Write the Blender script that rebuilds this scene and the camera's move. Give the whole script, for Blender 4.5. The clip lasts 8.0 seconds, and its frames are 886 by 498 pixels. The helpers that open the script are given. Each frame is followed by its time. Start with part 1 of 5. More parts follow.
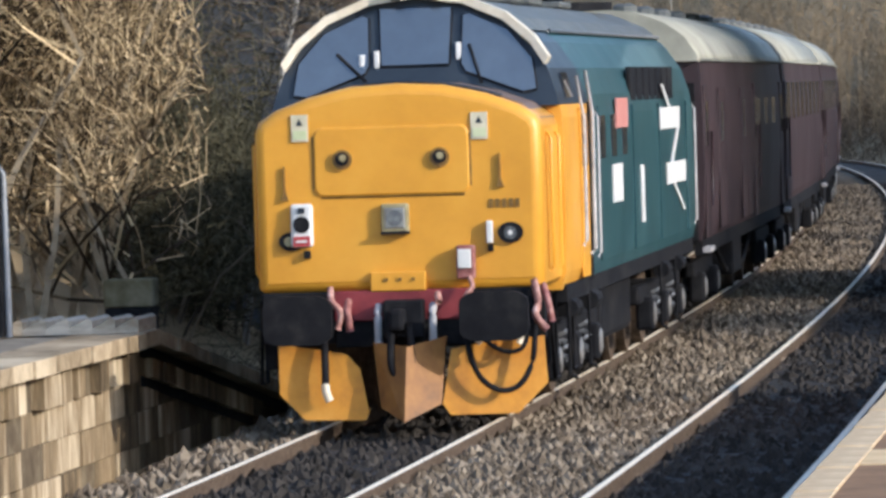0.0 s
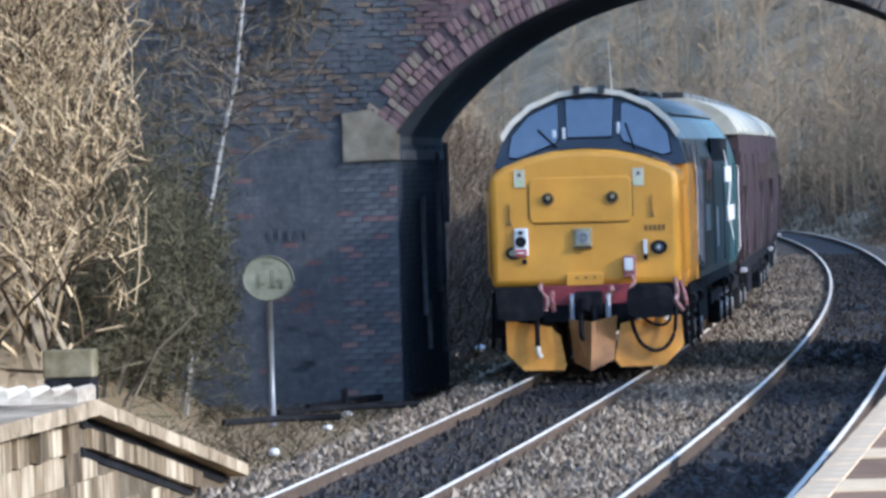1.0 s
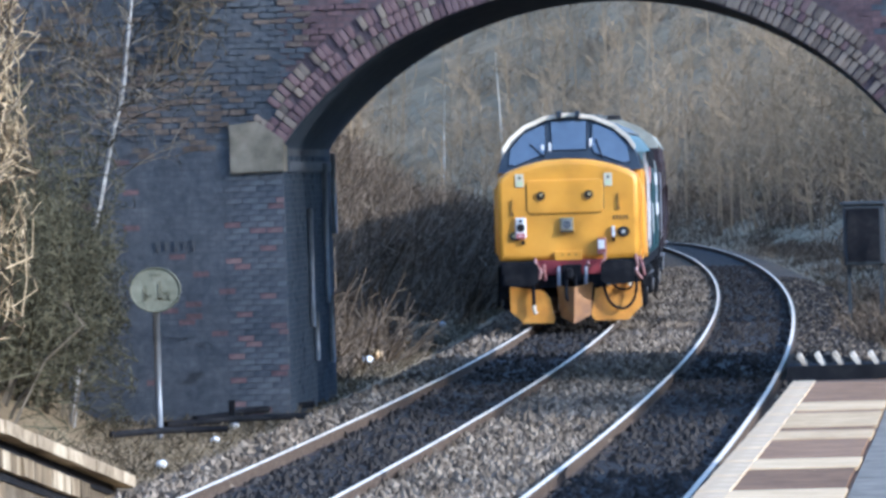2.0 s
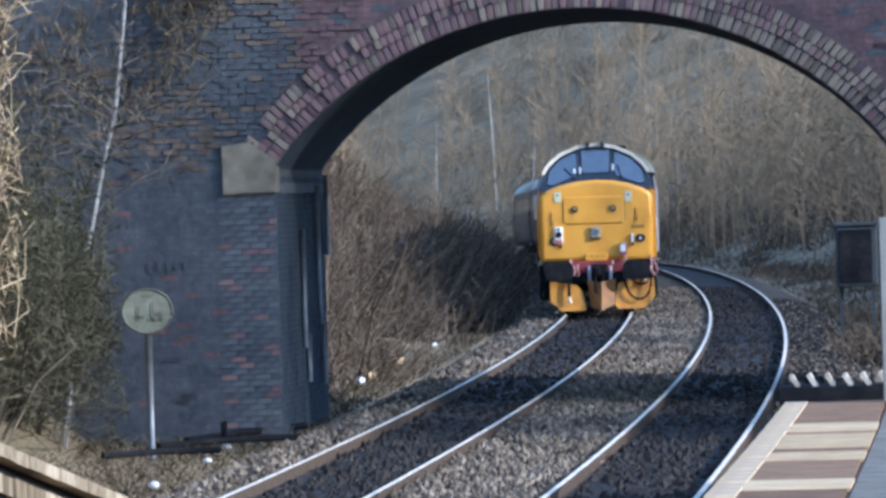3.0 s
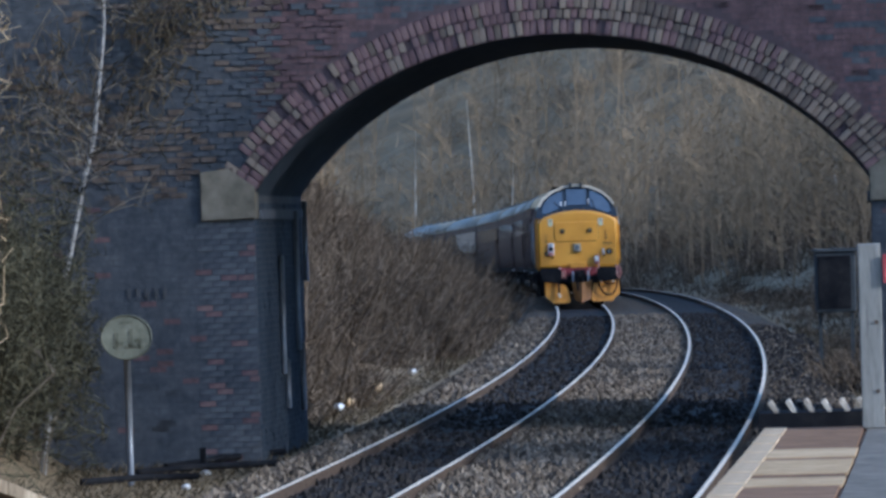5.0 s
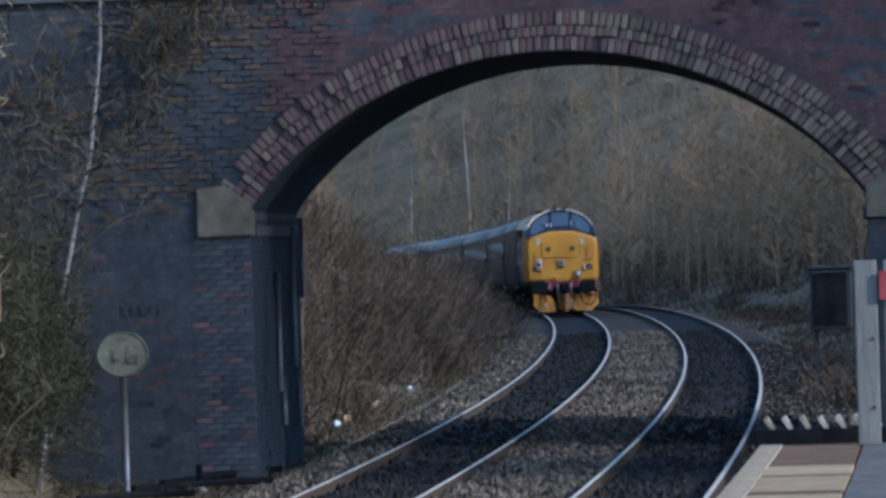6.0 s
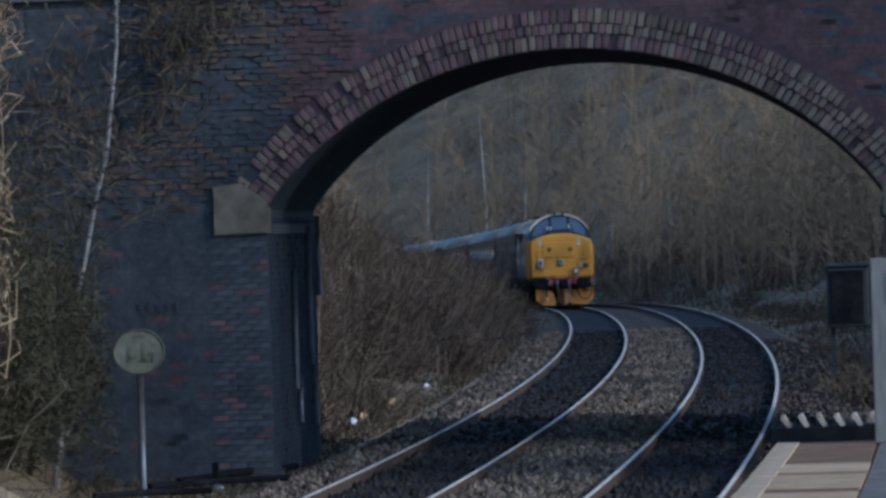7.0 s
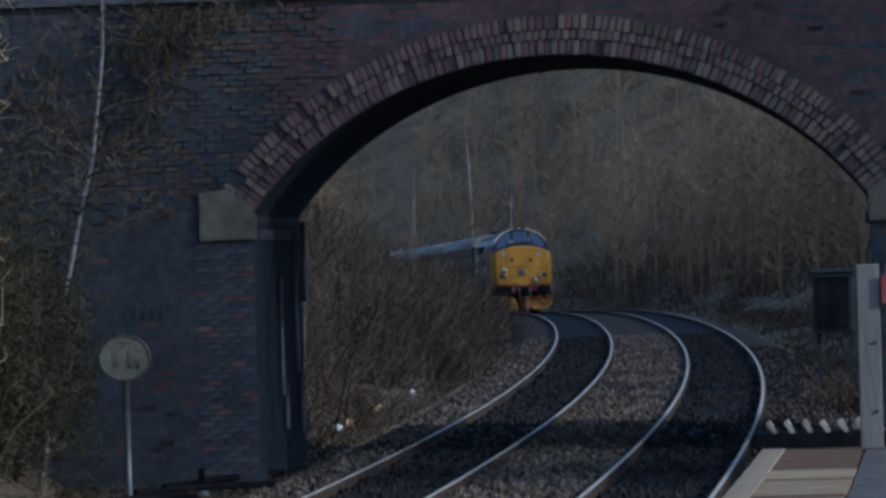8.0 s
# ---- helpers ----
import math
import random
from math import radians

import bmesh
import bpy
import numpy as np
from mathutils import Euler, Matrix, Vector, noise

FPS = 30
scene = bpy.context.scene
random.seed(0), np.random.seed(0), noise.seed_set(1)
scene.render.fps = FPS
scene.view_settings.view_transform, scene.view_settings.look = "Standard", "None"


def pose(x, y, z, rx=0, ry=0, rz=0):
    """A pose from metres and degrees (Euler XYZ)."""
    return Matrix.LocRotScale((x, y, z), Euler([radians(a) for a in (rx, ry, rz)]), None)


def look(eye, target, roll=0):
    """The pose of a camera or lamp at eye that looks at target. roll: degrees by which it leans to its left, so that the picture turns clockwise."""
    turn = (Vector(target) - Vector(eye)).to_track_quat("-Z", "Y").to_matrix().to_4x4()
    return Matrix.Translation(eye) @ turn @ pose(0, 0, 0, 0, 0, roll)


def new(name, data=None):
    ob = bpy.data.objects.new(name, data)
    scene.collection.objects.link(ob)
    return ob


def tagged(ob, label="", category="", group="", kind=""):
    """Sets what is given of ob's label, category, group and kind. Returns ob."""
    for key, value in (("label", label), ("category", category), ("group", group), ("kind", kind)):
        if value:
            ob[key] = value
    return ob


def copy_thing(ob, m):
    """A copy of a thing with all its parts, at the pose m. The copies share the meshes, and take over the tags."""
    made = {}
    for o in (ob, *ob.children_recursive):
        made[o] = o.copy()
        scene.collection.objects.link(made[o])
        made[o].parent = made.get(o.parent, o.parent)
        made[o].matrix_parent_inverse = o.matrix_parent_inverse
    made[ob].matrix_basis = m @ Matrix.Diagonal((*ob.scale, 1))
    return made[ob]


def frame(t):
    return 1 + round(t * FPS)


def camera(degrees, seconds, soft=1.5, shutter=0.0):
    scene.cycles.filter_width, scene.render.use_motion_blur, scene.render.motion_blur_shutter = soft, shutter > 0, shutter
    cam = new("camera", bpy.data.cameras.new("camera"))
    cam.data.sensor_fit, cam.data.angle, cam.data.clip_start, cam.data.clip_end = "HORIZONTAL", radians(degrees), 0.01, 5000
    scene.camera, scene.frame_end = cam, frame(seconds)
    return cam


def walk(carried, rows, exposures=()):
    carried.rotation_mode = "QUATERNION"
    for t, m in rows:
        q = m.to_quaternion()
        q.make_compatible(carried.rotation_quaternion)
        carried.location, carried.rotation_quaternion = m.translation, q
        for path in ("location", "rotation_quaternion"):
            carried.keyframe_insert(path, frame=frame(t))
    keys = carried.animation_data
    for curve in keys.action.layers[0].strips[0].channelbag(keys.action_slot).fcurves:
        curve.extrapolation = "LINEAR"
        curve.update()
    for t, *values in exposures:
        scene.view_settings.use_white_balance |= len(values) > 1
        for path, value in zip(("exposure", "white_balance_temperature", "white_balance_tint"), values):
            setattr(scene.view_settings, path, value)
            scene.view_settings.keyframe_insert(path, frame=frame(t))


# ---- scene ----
FOCAL = 10500.0
EYE = (0.0, 0.0, 2.9)
cam = camera(math.degrees(2 * math.atan(784 / FOCAL)), 8.0, soft=3.1)

# aim of the hand-held lens: seconds, right, down (in thousandths of the focal length)
AIM = [
    (0.0, 585, 376), (0.1, 592, 373), (0.2, 599, 364), (0.3, 606, 351), (0.4, 608, 337), (0.5, 609, 329),
    (0.6, 593, 335), (0.7, 564, 380), (0.8, 538, 440), (0.9, 503, 485), (1.0, 478, 501), (1.1, 447, 506),
    (1.2, 421, 511), (1.3, 392, 517), (1.4, 363, 518), (1.5, 334, 518), (1.6, 311, 515), (1.7, 297, 516),
    (2.25, 275, 528), (2.8, 266, 547), (2.9, 265, 553), (3.0, 265, 559), (3.3, 261, 559), (3.5, 257, 560),
    (3.7, 251, 567), (4.0, 247, 582), (4.3, 241, 585), (4.5, 240, 591), (4.7, 235, 597), (5.25, 222, 611),
    (5.8, 213, 624), (6.0, 221, 635), (6.25, 226, 639), (6.5, 230, 632), (6.75, 240, 633), (7.0, 250, 631),
    (7.25, 246, 635), (7.5, 237, 643), (7.8, 226, 645), (8.0, 225, 642)]
ROLL = -0.03
HORIZON = 434.25 - 441


def aim(x, y):
    dx, dy = x - 250, y - 631
    c, s = math.cos(ROLL), math.sin(ROLL)
    ux, uy = c * dx + s * dy, -s * dx + c * dy
    target = (EYE[0] - ux / FOCAL, EYE[1] + 1, EYE[2] + (HORIZON + uy) / FOCAL)
    return look(EYE, target, math.degrees(ROLL))


walk(cam, [(t, aim(x, y)) for t, x, y in AIM],
     [(0.0, 1.09, 5750, 10), (0.5, 1.25, 5300, 10), (1.0, 1.47, 4950, 10), (1.5, 1.58, 4850, 10), (2.8, 1.36, 4800, 10), (4.0, 1.0, 4800, 10), (5.0, 0.61, 4770, 10), (6.0, 0.26, 4720, 10), (7.0, -0.14, 4690, 10), (8.0, -0.62, 4690, 10)])

# ---- light ----
SUN_FROM = Vector((0.80, -0.44, 0.36)).normalized()
world = bpy.data.worlds.new("sky")
scene.world = world
world.use_nodes = True
wn = world.node_tree
sky = wn.nodes.new("ShaderNodeTexSky")
sky.sky_type = "NISHITA"
sky.sun_disc = False
sky.sun_elevation = math.asin(SUN_FROM.z)
sky.sun_rotation = math.atan2(SUN_FROM.x, SUN_FROM.y)
wn.links.new(sky.outputs[0], wn.nodes["Background"].inputs[0])
wn.nodes["Background"].inputs[1].default_value = 0.15
sun = new("sun", bpy.data.lights.new("sun", "SUN"))
sun.data.energy, sun.data.angle, sun.data.color = 2.0, radians(0.55), (1.0, 0.87, 0.70)
sun.matrix_world = look(SUN_FROM * 100, (0, 0, 0))


# ---- materials ----
def material(name, stops, scale=4.0, rough=0.8, metal=0.0, bump=0.3, bump_scale=None, detail=8.0, stretch=(1, 1, 1),
             random_tone=0.0, island=False, coat=0.0, blotch=0.35, blotch_scale=0.4):
    """A surface whose colour runs through stops (linear rgb) by fine noise, mottled by large blotches."""
    m = bpy.data.materials.new(name)
    m.use_nodes = True
    nt = m.node_tree
    bsdf = nt.nodes["Principled BSDF"]
    co = nt.nodes.new("ShaderNodeTexCoord")
    mp = nt.nodes.new("ShaderNodeMapping")
    mp.inputs["Scale"].default_value = stretch
    nt.links.new(co.outputs["Object"], mp.inputs[0])
    n1 = nt.nodes.new("ShaderNodeTexNoise")
    n1.inputs["Scale"].default_value, n1.inputs["Detail"].default_value = scale, detail
    n1.inputs["Roughness"].default_value = 0.65
    nt.links.new(mp.outputs[0], n1.inputs["Vector"])
    n2 = nt.nodes.new("ShaderNodeTexNoise")
    n2.inputs["Scale"].default_value, n2.inputs["Detail"].default_value = blotch_scale * scale, 3
    nt.links.new(mp.outputs[0], n2.inputs["Vector"])
    mix = nt.nodes.new("ShaderNodeMix")
    mix.inputs[0].default_value = blotch
    nt.links.new(n1.outputs[0], mix.inputs[2])
    nt.links.new(n2.outputs[0], mix.inputs[3])
    value = mix.outputs[0]
    if random_tone:
        info = nt.nodes.new("ShaderNodeNewGeometry" if island else "ShaderNodeObjectInfo")
        ma = nt.nodes.new("ShaderNodeMath")
        ma.operation = "MULTIPLY_ADD"
        nt.links.new(info.outputs["Random Per Island" if island else "Random"], ma.inputs[0])
        ma.inputs[1].default_value = random_tone
        sub = nt.nodes.new("ShaderNodeMath")
        sub.operation = "SUBTRACT"
        nt.links.new(value, sub.inputs[0])
        sub.inputs[1].default_value = random_tone / 2
        nt.links.new(sub.outputs[0], ma.inputs[2])
        value = ma.outputs[0]
    ramp = nt.nodes.new("ShaderNodeValToRGB")
    els = ramp.color_ramp.elements
    while len(els) < len(stops):
        els.new(0.5)
    for i, c in enumerate(stops):
        els[i].position = 0.32 + 0.36 * i / max(1, len(stops) - 1)
        els[i].color = (*c, 1)
    nt.links.new(value, ramp.inputs[0])
    nt.links.new(ramp.outputs[0], bsdf.inputs["Base Color"])
    rr = nt.nodes.new("ShaderNodeMapRange")
    rr.inputs[3].default_value, rr.inputs[4].default_value = max(0.03, rough - 0.12), min(1, rough + 0.12)
    nt.links.new(n2.outputs[0], rr.inputs[0])
    nt.links.new(rr.outputs[0], bsdf.inputs["Roughness"])
    bsdf.inputs["Metallic"].default_value = metal
    bsdf.inputs["Coat Weight"].default_value = coat
    if rough >= 0.8:
        bsdf.inputs["Specular IOR Level"].default_value = 0.12
    if bump:
        b = nt.nodes.new("ShaderNodeBump")
        b.inputs["Strength"].default_value, b.inputs["Distance"].default_value = bump, 0.02
        src = n1
        if bump_scale:
            src = nt.nodes.new("ShaderNodeTexNoise")
            src.inputs["Scale"].default_value, src.inputs["Detail"].default_value = bump_scale, 6
            nt.links.new(mp.outputs[0], src.inputs["Vector"])
        nt.links.new(src.outputs[0], b.inputs["Height"])
        nt.links.new(b.outputs[0], bsdf.inputs["Normal"])
    return m


M_EARTH = material("earth", [(0.02, 0.016, 0.012), (0.06, 0.047, 0.032), (0.10, 0.085, 0.05)], 1.6, 0.95, bump=0.8)
# lightened towards the far twigs, so haze sits in the colour
M_BANK = material("bank", [(0.165, 0.12, 0.066), (0.265, 0.197, 0.112), (0.38, 0.286, 0.168)], 0.3, 0.95, bump=1.0, bump_scale=2.0)
M_BALLAST = material("ballast", [(0.045, 0.034, 0.023), (0.11, 0.085, 0.058), (0.2, 0.157, 0.112)], 9, 0.9, bump=1.0, bump_scale=22)
M_STONE = material("ballast_stone", [(0.0651, 0.0493, 0.0335), (0.1535, 0.119, 0.0837), (0.3162, 0.2558, 0.186)], 5, 0.9, random_tone=0.3, island=True)
M_STONEDARK = material("oily_stone", [(0.02, 0.0175, 0.015), (0.036, 0.031, 0.027), (0.062, 0.054, 0.047)], 5, 0.9, random_tone=0.3, island=True)
M_BALLASTDARK = material("oily_ballast", [(0.016, 0.015, 0.015), (0.036, 0.033, 0.031), (0.075, 0.068, 0.062)], 9, 0.85, bump=1.0, bump_scale=22)
M_SLEEPER = material("sleeper", [(0.018, 0.016, 0.014), (0.042, 0.036, 0.031), (0.08, 0.07, 0.06)], 6, 0.85)
M_RUST = material("rail_rust", [(0.05, 0.034, 0.024), (0.1, 0.072, 0.052), (0.17, 0.128, 0.095)], 12, 0.8)
# gleam of the worn rail heads, painted as a pale matt colour
M_RAILGLEAM = material("rail_gleam", [(0.8, 0.67, 0.5), (0.9, 0.78, 0.6), (0.95, 0.85, 0.68)], 3, 0.8, bump=0.05)
M_BRICK = material("dark_brick", [(0.0715, 0.076, 0.0846), (0.1115, 0.1168, 0.1262), (0.1602, 0.1648, 0.1718)], 7, 0.85, random_tone=0.22, bump=0.5)
M_BRICKRED = material("red_brick", [(0.1155, 0.0767, 0.0762), (0.1829, 0.1159, 0.1125), (0.2695, 0.1758, 0.1597)], 7, 0.85, random_tone=0.2, bump=0.5)
M_BRICKPALE = material("weathered_brick", [(0.1213, 0.0932, 0.0737), (0.1989, 0.1549, 0.1207), (0.3117, 0.2436, 0.1842)], 7, 0.85, random_tone=0.35, bump=0.5)
M_MORTAR = material("mortar", [(0.0594, 0.062, 0.0686), (0.0891, 0.0924, 0.0991), (0.1269, 0.128, 0.1333)], 5, 0.95)
# shade under the arch, put into the colour of vault and inner bricks
M_ARCHSHADE = material("arch_shade", [(0.034, 0.043, 0.057), (0.052, 0.064, 0.08), (0.075, 0.089, 0.107)], 5, 0.95, bump=0.5)
M_MORTARRED = material("red_mortar", [(0.08, 0.0608, 0.064), (0.12, 0.088, 0.0896), (0.168, 0.1248, 0.12)], 5, 0.95)
M_SANDSTONE = material("sandstone", [(0.12, 0.102, 0.0696), (0.222, 0.1896, 0.1344), (0.312, 0.27, 0.198)], 4, 0.85)
M_PLATWALL = material("platform_brick", [(0.055, 0.042, 0.027), (0.26, 0.193, 0.115), (0.64, 0.53, 0.37)], 8, 0.85, random_tone=0.22, stretch=(1, 1, 0.2), bump=0.6, blotch=0.5, blotch_scale=0.3)
M_COPING = material("coping_stone", [(0.2, 0.15, 0.09), (0.4, 0.31, 0.2), (0.58, 0.47, 0.32)], 4, 0.8, random_tone=0.25)
M_ASPHALT = material("asphalt", [(0.14, 0.12, 0.09), (0.23, 0.2, 0.155), (0.33, 0.285, 0.225)], 6, 0.9)
M_PAVE = material("brown_paving", [(0.175, 0.1, 0.052), (0.26, 0.153, 0.083), (0.34, 0.205, 0.115)], 5, 0.85, random_tone=0.2)
M_PALE = material("pale_paving", [(0.5184, 0.351, 0.1782), (0.6696, 0.4752, 0.2592), (0.7776, 0.5778, 0.3348)], 5, 0.85, random_tone=0.2)
M_WHITEPAINT = material("white_paint", [(0.44, 0.31, 0.175), (0.6, 0.44, 0.265), (0.72, 0.55, 0.35)], 6, 0.85)
M_TIMBER = material("pale_timber", [(0.32, 0.26, 0.19), (0.52, 0.45, 0.35), (0.68, 0.6, 0.48)], 5, 0.8, stretch=(1, 5, 5), random_tone=0.3)
M_YELLOW = material("yellow_paint", [(0.608, 0.2755, 0.0209), (0.7125, 0.3372, 0.0285), (0.779, 0.3895, 0.0427)], 1.4, 0.42, bump=0.04, coat=0.15)
M_PLOUGH = material("plough_yellow", [(0.42, 0.16, 0.02), (0.68, 0.30, 0.03), (0.78, 0.38, 0.06)], 2.6, 0.55, bump=0.15)
M_TEAL = material("blue_green_paint", [(0.013, 0.046, 0.052), (0.025, 0.075, 0.083), (0.044, 0.11, 0.118)], 1.2, 0.4, bump=0.04, coat=0.1)
M_NAVY = material("dark_window_surround", [(0.012, 0.018, 0.028), (0.022, 0.03, 0.042), (0.04, 0.05, 0.06)], 2, 0.4, bump=0.03)
M_ROOFGREY = material("roof_grey", [(0.05, 0.055, 0.052), (0.1, 0.105, 0.098), (0.17, 0.172, 0.158)], 2.5, 0.55)
M_MAROON = material("maroon_paint", [(0.024, 0.013, 0.014), (0.038, 0.02, 0.022), (0.058, 0.033, 0.035)], 1.4, 0.55, bump=0.04, coat=0.05)
M_COACHROOF = material("coach_roof", [(0.2228, 0.2126, 0.1693), (0.3416, 0.326, 0.2565), (0.4901, 0.4607, 0.3655)], 2, 0.6)
M_BLACK = material("black_grime_and_shade", [(0.006, 0.006, 0.008), (0.013, 0.013, 0.015), (0.032, 0.03, 0.029)], 5, 0.8)
M_STEEL = material("bare_steel", [(0.25, 0.24, 0.22), (0.42, 0.4, 0.37), (0.6, 0.57, 0.52)], 8, 0.4, metal=0.8)
M_RED = material("buffer_beam_red", [(0.12, 0.014, 0.02), (0.22, 0.03, 0.035), (0.30, 0.05, 0.05)], 4, 0.55)
M_REDBRIGHT = material("red_paint", [(0.3, 0.035, 0.04), (0.4, 0.055, 0.06), (0.5, 0.1, 0.1)], 4, 0.5)
M_PINK = material("pipe_pale_red", [(0.16, 0.06, 0.05), (0.42, 0.2, 0.16), (0.75, 0.55, 0.48)], 14, 0.5)
M_WHITE = material("white_enamel", [(0.6, 0.59, 0.56), (0.74, 0.73, 0.7), (0.82, 0.81, 0.79)], 4, 0.45)
M_STICKER = material("cream_sticker", [(0.5, 0.45, 0.3), (0.62, 0.56, 0.4), (0.7, 0.65, 0.5)], 6, 0.5)
M_GREENYEL = material("pale_green_sticker", [(0.5, 0.55, 0.3), (0.6, 0.63, 0.4), (0.68, 0.7, 0.5)], 4, 0.5)
M_GLASS = material("window_glass", [(0.02, 0.025, 0.03), (0.03, 0.035, 0.042), (0.045, 0.05, 0.06)], 1, 0.1, bump=0, coat=1.0)
M_SCREEN = material("windscreen_glass", [(0.05, 0.06, 0.075), (0.07, 0.085, 0.105), (0.1, 0.12, 0.14)], 1, 0.12, bump=0, coat=1.0)
M_SCREEN.node_tree.nodes["Principled BSDF"].inputs["IOR"].default_value = 2.1
M_LENS = material("lamp_lens", [(0.05, 0.06, 0.07), (0.12, 0.13, 0.14), (0.3, 0.31, 0.3)], 20, 0.15, coat=1.0)
M_BARK = material("bark", [(0.045, 0.035, 0.025), (0.11, 0.09, 0.065), (0.22, 0.185, 0.14)], 6, 0.9, random_tone=0.3)
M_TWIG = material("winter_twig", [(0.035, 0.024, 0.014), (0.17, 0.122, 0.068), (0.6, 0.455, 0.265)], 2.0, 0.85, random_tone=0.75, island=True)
# darker copy of the winter twig, with shade in its colour
M_TWIGDARK = material("shaded_twig", [(0.045, 0.037, 0.028), (0.1, 0.082, 0.06), (0.19, 0.158, 0.115)], 2.0, 0.9, random_tone=0.5, island=True)
# distant haze put into the colour: lifted tones in broad mottles
M_TWIGHAZE = material("haze_twig", [(0.143, 0.1112, 0.0725), (0.2475, 0.1875, 0.1172), (0.44, 0.3193, 0.1906)], 0.05, 0.95, random_tone=0.12, island=True, detail=2.0, blotch=0.5)
M_BIRCH = material("birch_bark", [(0.10, 0.09, 0.08), (0.30, 0.28, 0.255), (0.48, 0.45, 0.41)], 5, 0.75, stretch=(1, 1, 3))
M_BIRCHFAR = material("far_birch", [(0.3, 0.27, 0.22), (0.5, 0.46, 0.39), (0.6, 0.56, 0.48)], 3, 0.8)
M_IVY = material("ivy", [(0.012, 0.018, 0.008), (0.03, 0.04, 0.018), (0.06, 0.07, 0.03)], 3, 0.6, random_tone=0.5, island=True)
M_DRYLEAF = material("dry_leaf", [(0.05, 0.038, 0.022), (0.11, 0.085, 0.05), (0.19, 0.15, 0.095)], 3, 0.8, random_tone=0.6, island=True)
M_SIGN = material("faded_sign", [(0.11, 0.11, 0.075), (0.18, 0.18, 0.125), (0.25, 0.25, 0.18)], 6, 0.6)
M_SIGNDARK = material("sign_dark", [(0.08, 0.08, 0.05), (0.13, 0.125, 0.08), (0.2, 0.19, 0.13)], 6, 0.6)
M_GALV = material("galvanised", [(0.128, 0.132, 0.136), (0.2, 0.204, 0.208), (0.264, 0.268, 0.272)], 5, 0.5, metal=0.5)
M_MOSS = material("mossy_concrete", [(0.10, 0.085, 0.045), (0.19, 0.16, 0.09), (0.29, 0.25, 0.165)], 5, 0.95)
M_CABINET = material("dark_cabinet", [(0.02, 0.024, 0.026), (0.035, 0.04, 0.043), (0.06, 0.066, 0.07)], 4, 0.6)

M_NOSETOP = material("nose_top", [(0.10, 0.065, 0.05), (0.17, 0.115, 0.09), (0.26, 0.19, 0.15)], 3, 0.5)
M_GRIMEYEL = material("grimy_yellow", [(0.10, 0.055, 0.012), (0.2, 0.105, 0.02), (0.32, 0.17, 0.03)], 8, 0.6)
M_SILVERYEL = material("dull_olive_metal", [(0.2, 0.16, 0.07), (0.33, 0.28, 0.15), (0.45, 0.4, 0.26)], 8, 0.45)
M_CREAM = material("cream_paint", [(0.55, 0.46, 0.33), (0.7, 0.61, 0.46), (0.8, 0.73, 0.6)], 5, 0.5)
M_TEALDARK = material("dark_teal", [(0.01, 0.04, 0.05), (0.018, 0.06, 0.07), (0.03, 0.08, 0.09)], 2, 0.45)
M_NAMERED = material("nameplate_red", [(0.5, 0.16, 0.13), (0.62, 0.26, 0.22), (0.72, 0.4, 0.35)], 10, 0.4)
M_PIPEGREY = material("pale_grey_pipe", [(0.3, 0.29, 0.29), (0.45, 0.43, 0.43), (0.58, 0.56, 0.55)], 8, 0.5)
M_REDPALE = material("weathered_red_pipe", [(0.14, 0.04, 0.035), (0.28, 0.1, 0.085), (0.55, 0.3, 0.25)], 14, 0.5)
M_PLOUGHDARK = material("plough_grimy", [(0.13, 0.055, 0.02), (0.30, 0.13, 0.03), (0.48, 0.22, 0.05)], 3, 0.6, bump=0.15)
M_MORTARPALE = material("platform_fill", [(0.06, 0.045, 0.03), (0.13, 0.10, 0.065), (0.22, 0.18, 0.12)], 4, 0.95)
M_BRASS = material("dull_brass", [(0.12, 0.08, 0.04), (0.18, 0.12, 0.06), (0.25, 0.18, 0.1)], 8, 0.6, metal=0.3)
M_COACHGLINT = material("coach_glint", [(0.4, 0.39, 0.33), (0.52, 0.51, 0.45), (0.6, 0.59, 0.53)], 2, 0.4)
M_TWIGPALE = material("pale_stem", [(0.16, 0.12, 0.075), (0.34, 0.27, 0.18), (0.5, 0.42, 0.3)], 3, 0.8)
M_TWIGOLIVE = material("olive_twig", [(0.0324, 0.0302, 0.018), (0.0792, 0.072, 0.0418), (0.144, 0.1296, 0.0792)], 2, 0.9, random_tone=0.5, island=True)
M_TWIGSCRUB = material("scrub_twig", [(0.055, 0.041, 0.028), (0.12, 0.09, 0.06), (0.21, 0.16, 0.11)], 0.8, 0.95, random_tone=0.5, island=True)
M_POSTGREY = material("post_grey", [(0.17, 0.1634, 0.1419), (0.26, 0.2489, 0.2167), (0.34, 0.3249, 0.2838)], 6, 0.75, stretch=(4, 4, 0.6))
M_CHALK = material("faded_lettering", [(0.075, 0.077, 0.08), (0.1, 0.1, 0.102), (0.13, 0.128, 0.125)], 6, 0.9)


# ---- mesh helpers ----
def part(name, bm, material_, parent=None, label="", smooth=False):
    me = bpy.data.meshes.new(name)
    bm.normal_update()
    bm.to_mesh(me)
    bm.free()
    me.materials.append(material_)
    if smooth:
        for poly in me.polygons:
            poly.use_smooth = True
    ob = new(name, me)
    if parent is not None:
        ob.parent = parent
    if label:
        ob["label"] = label
    return ob


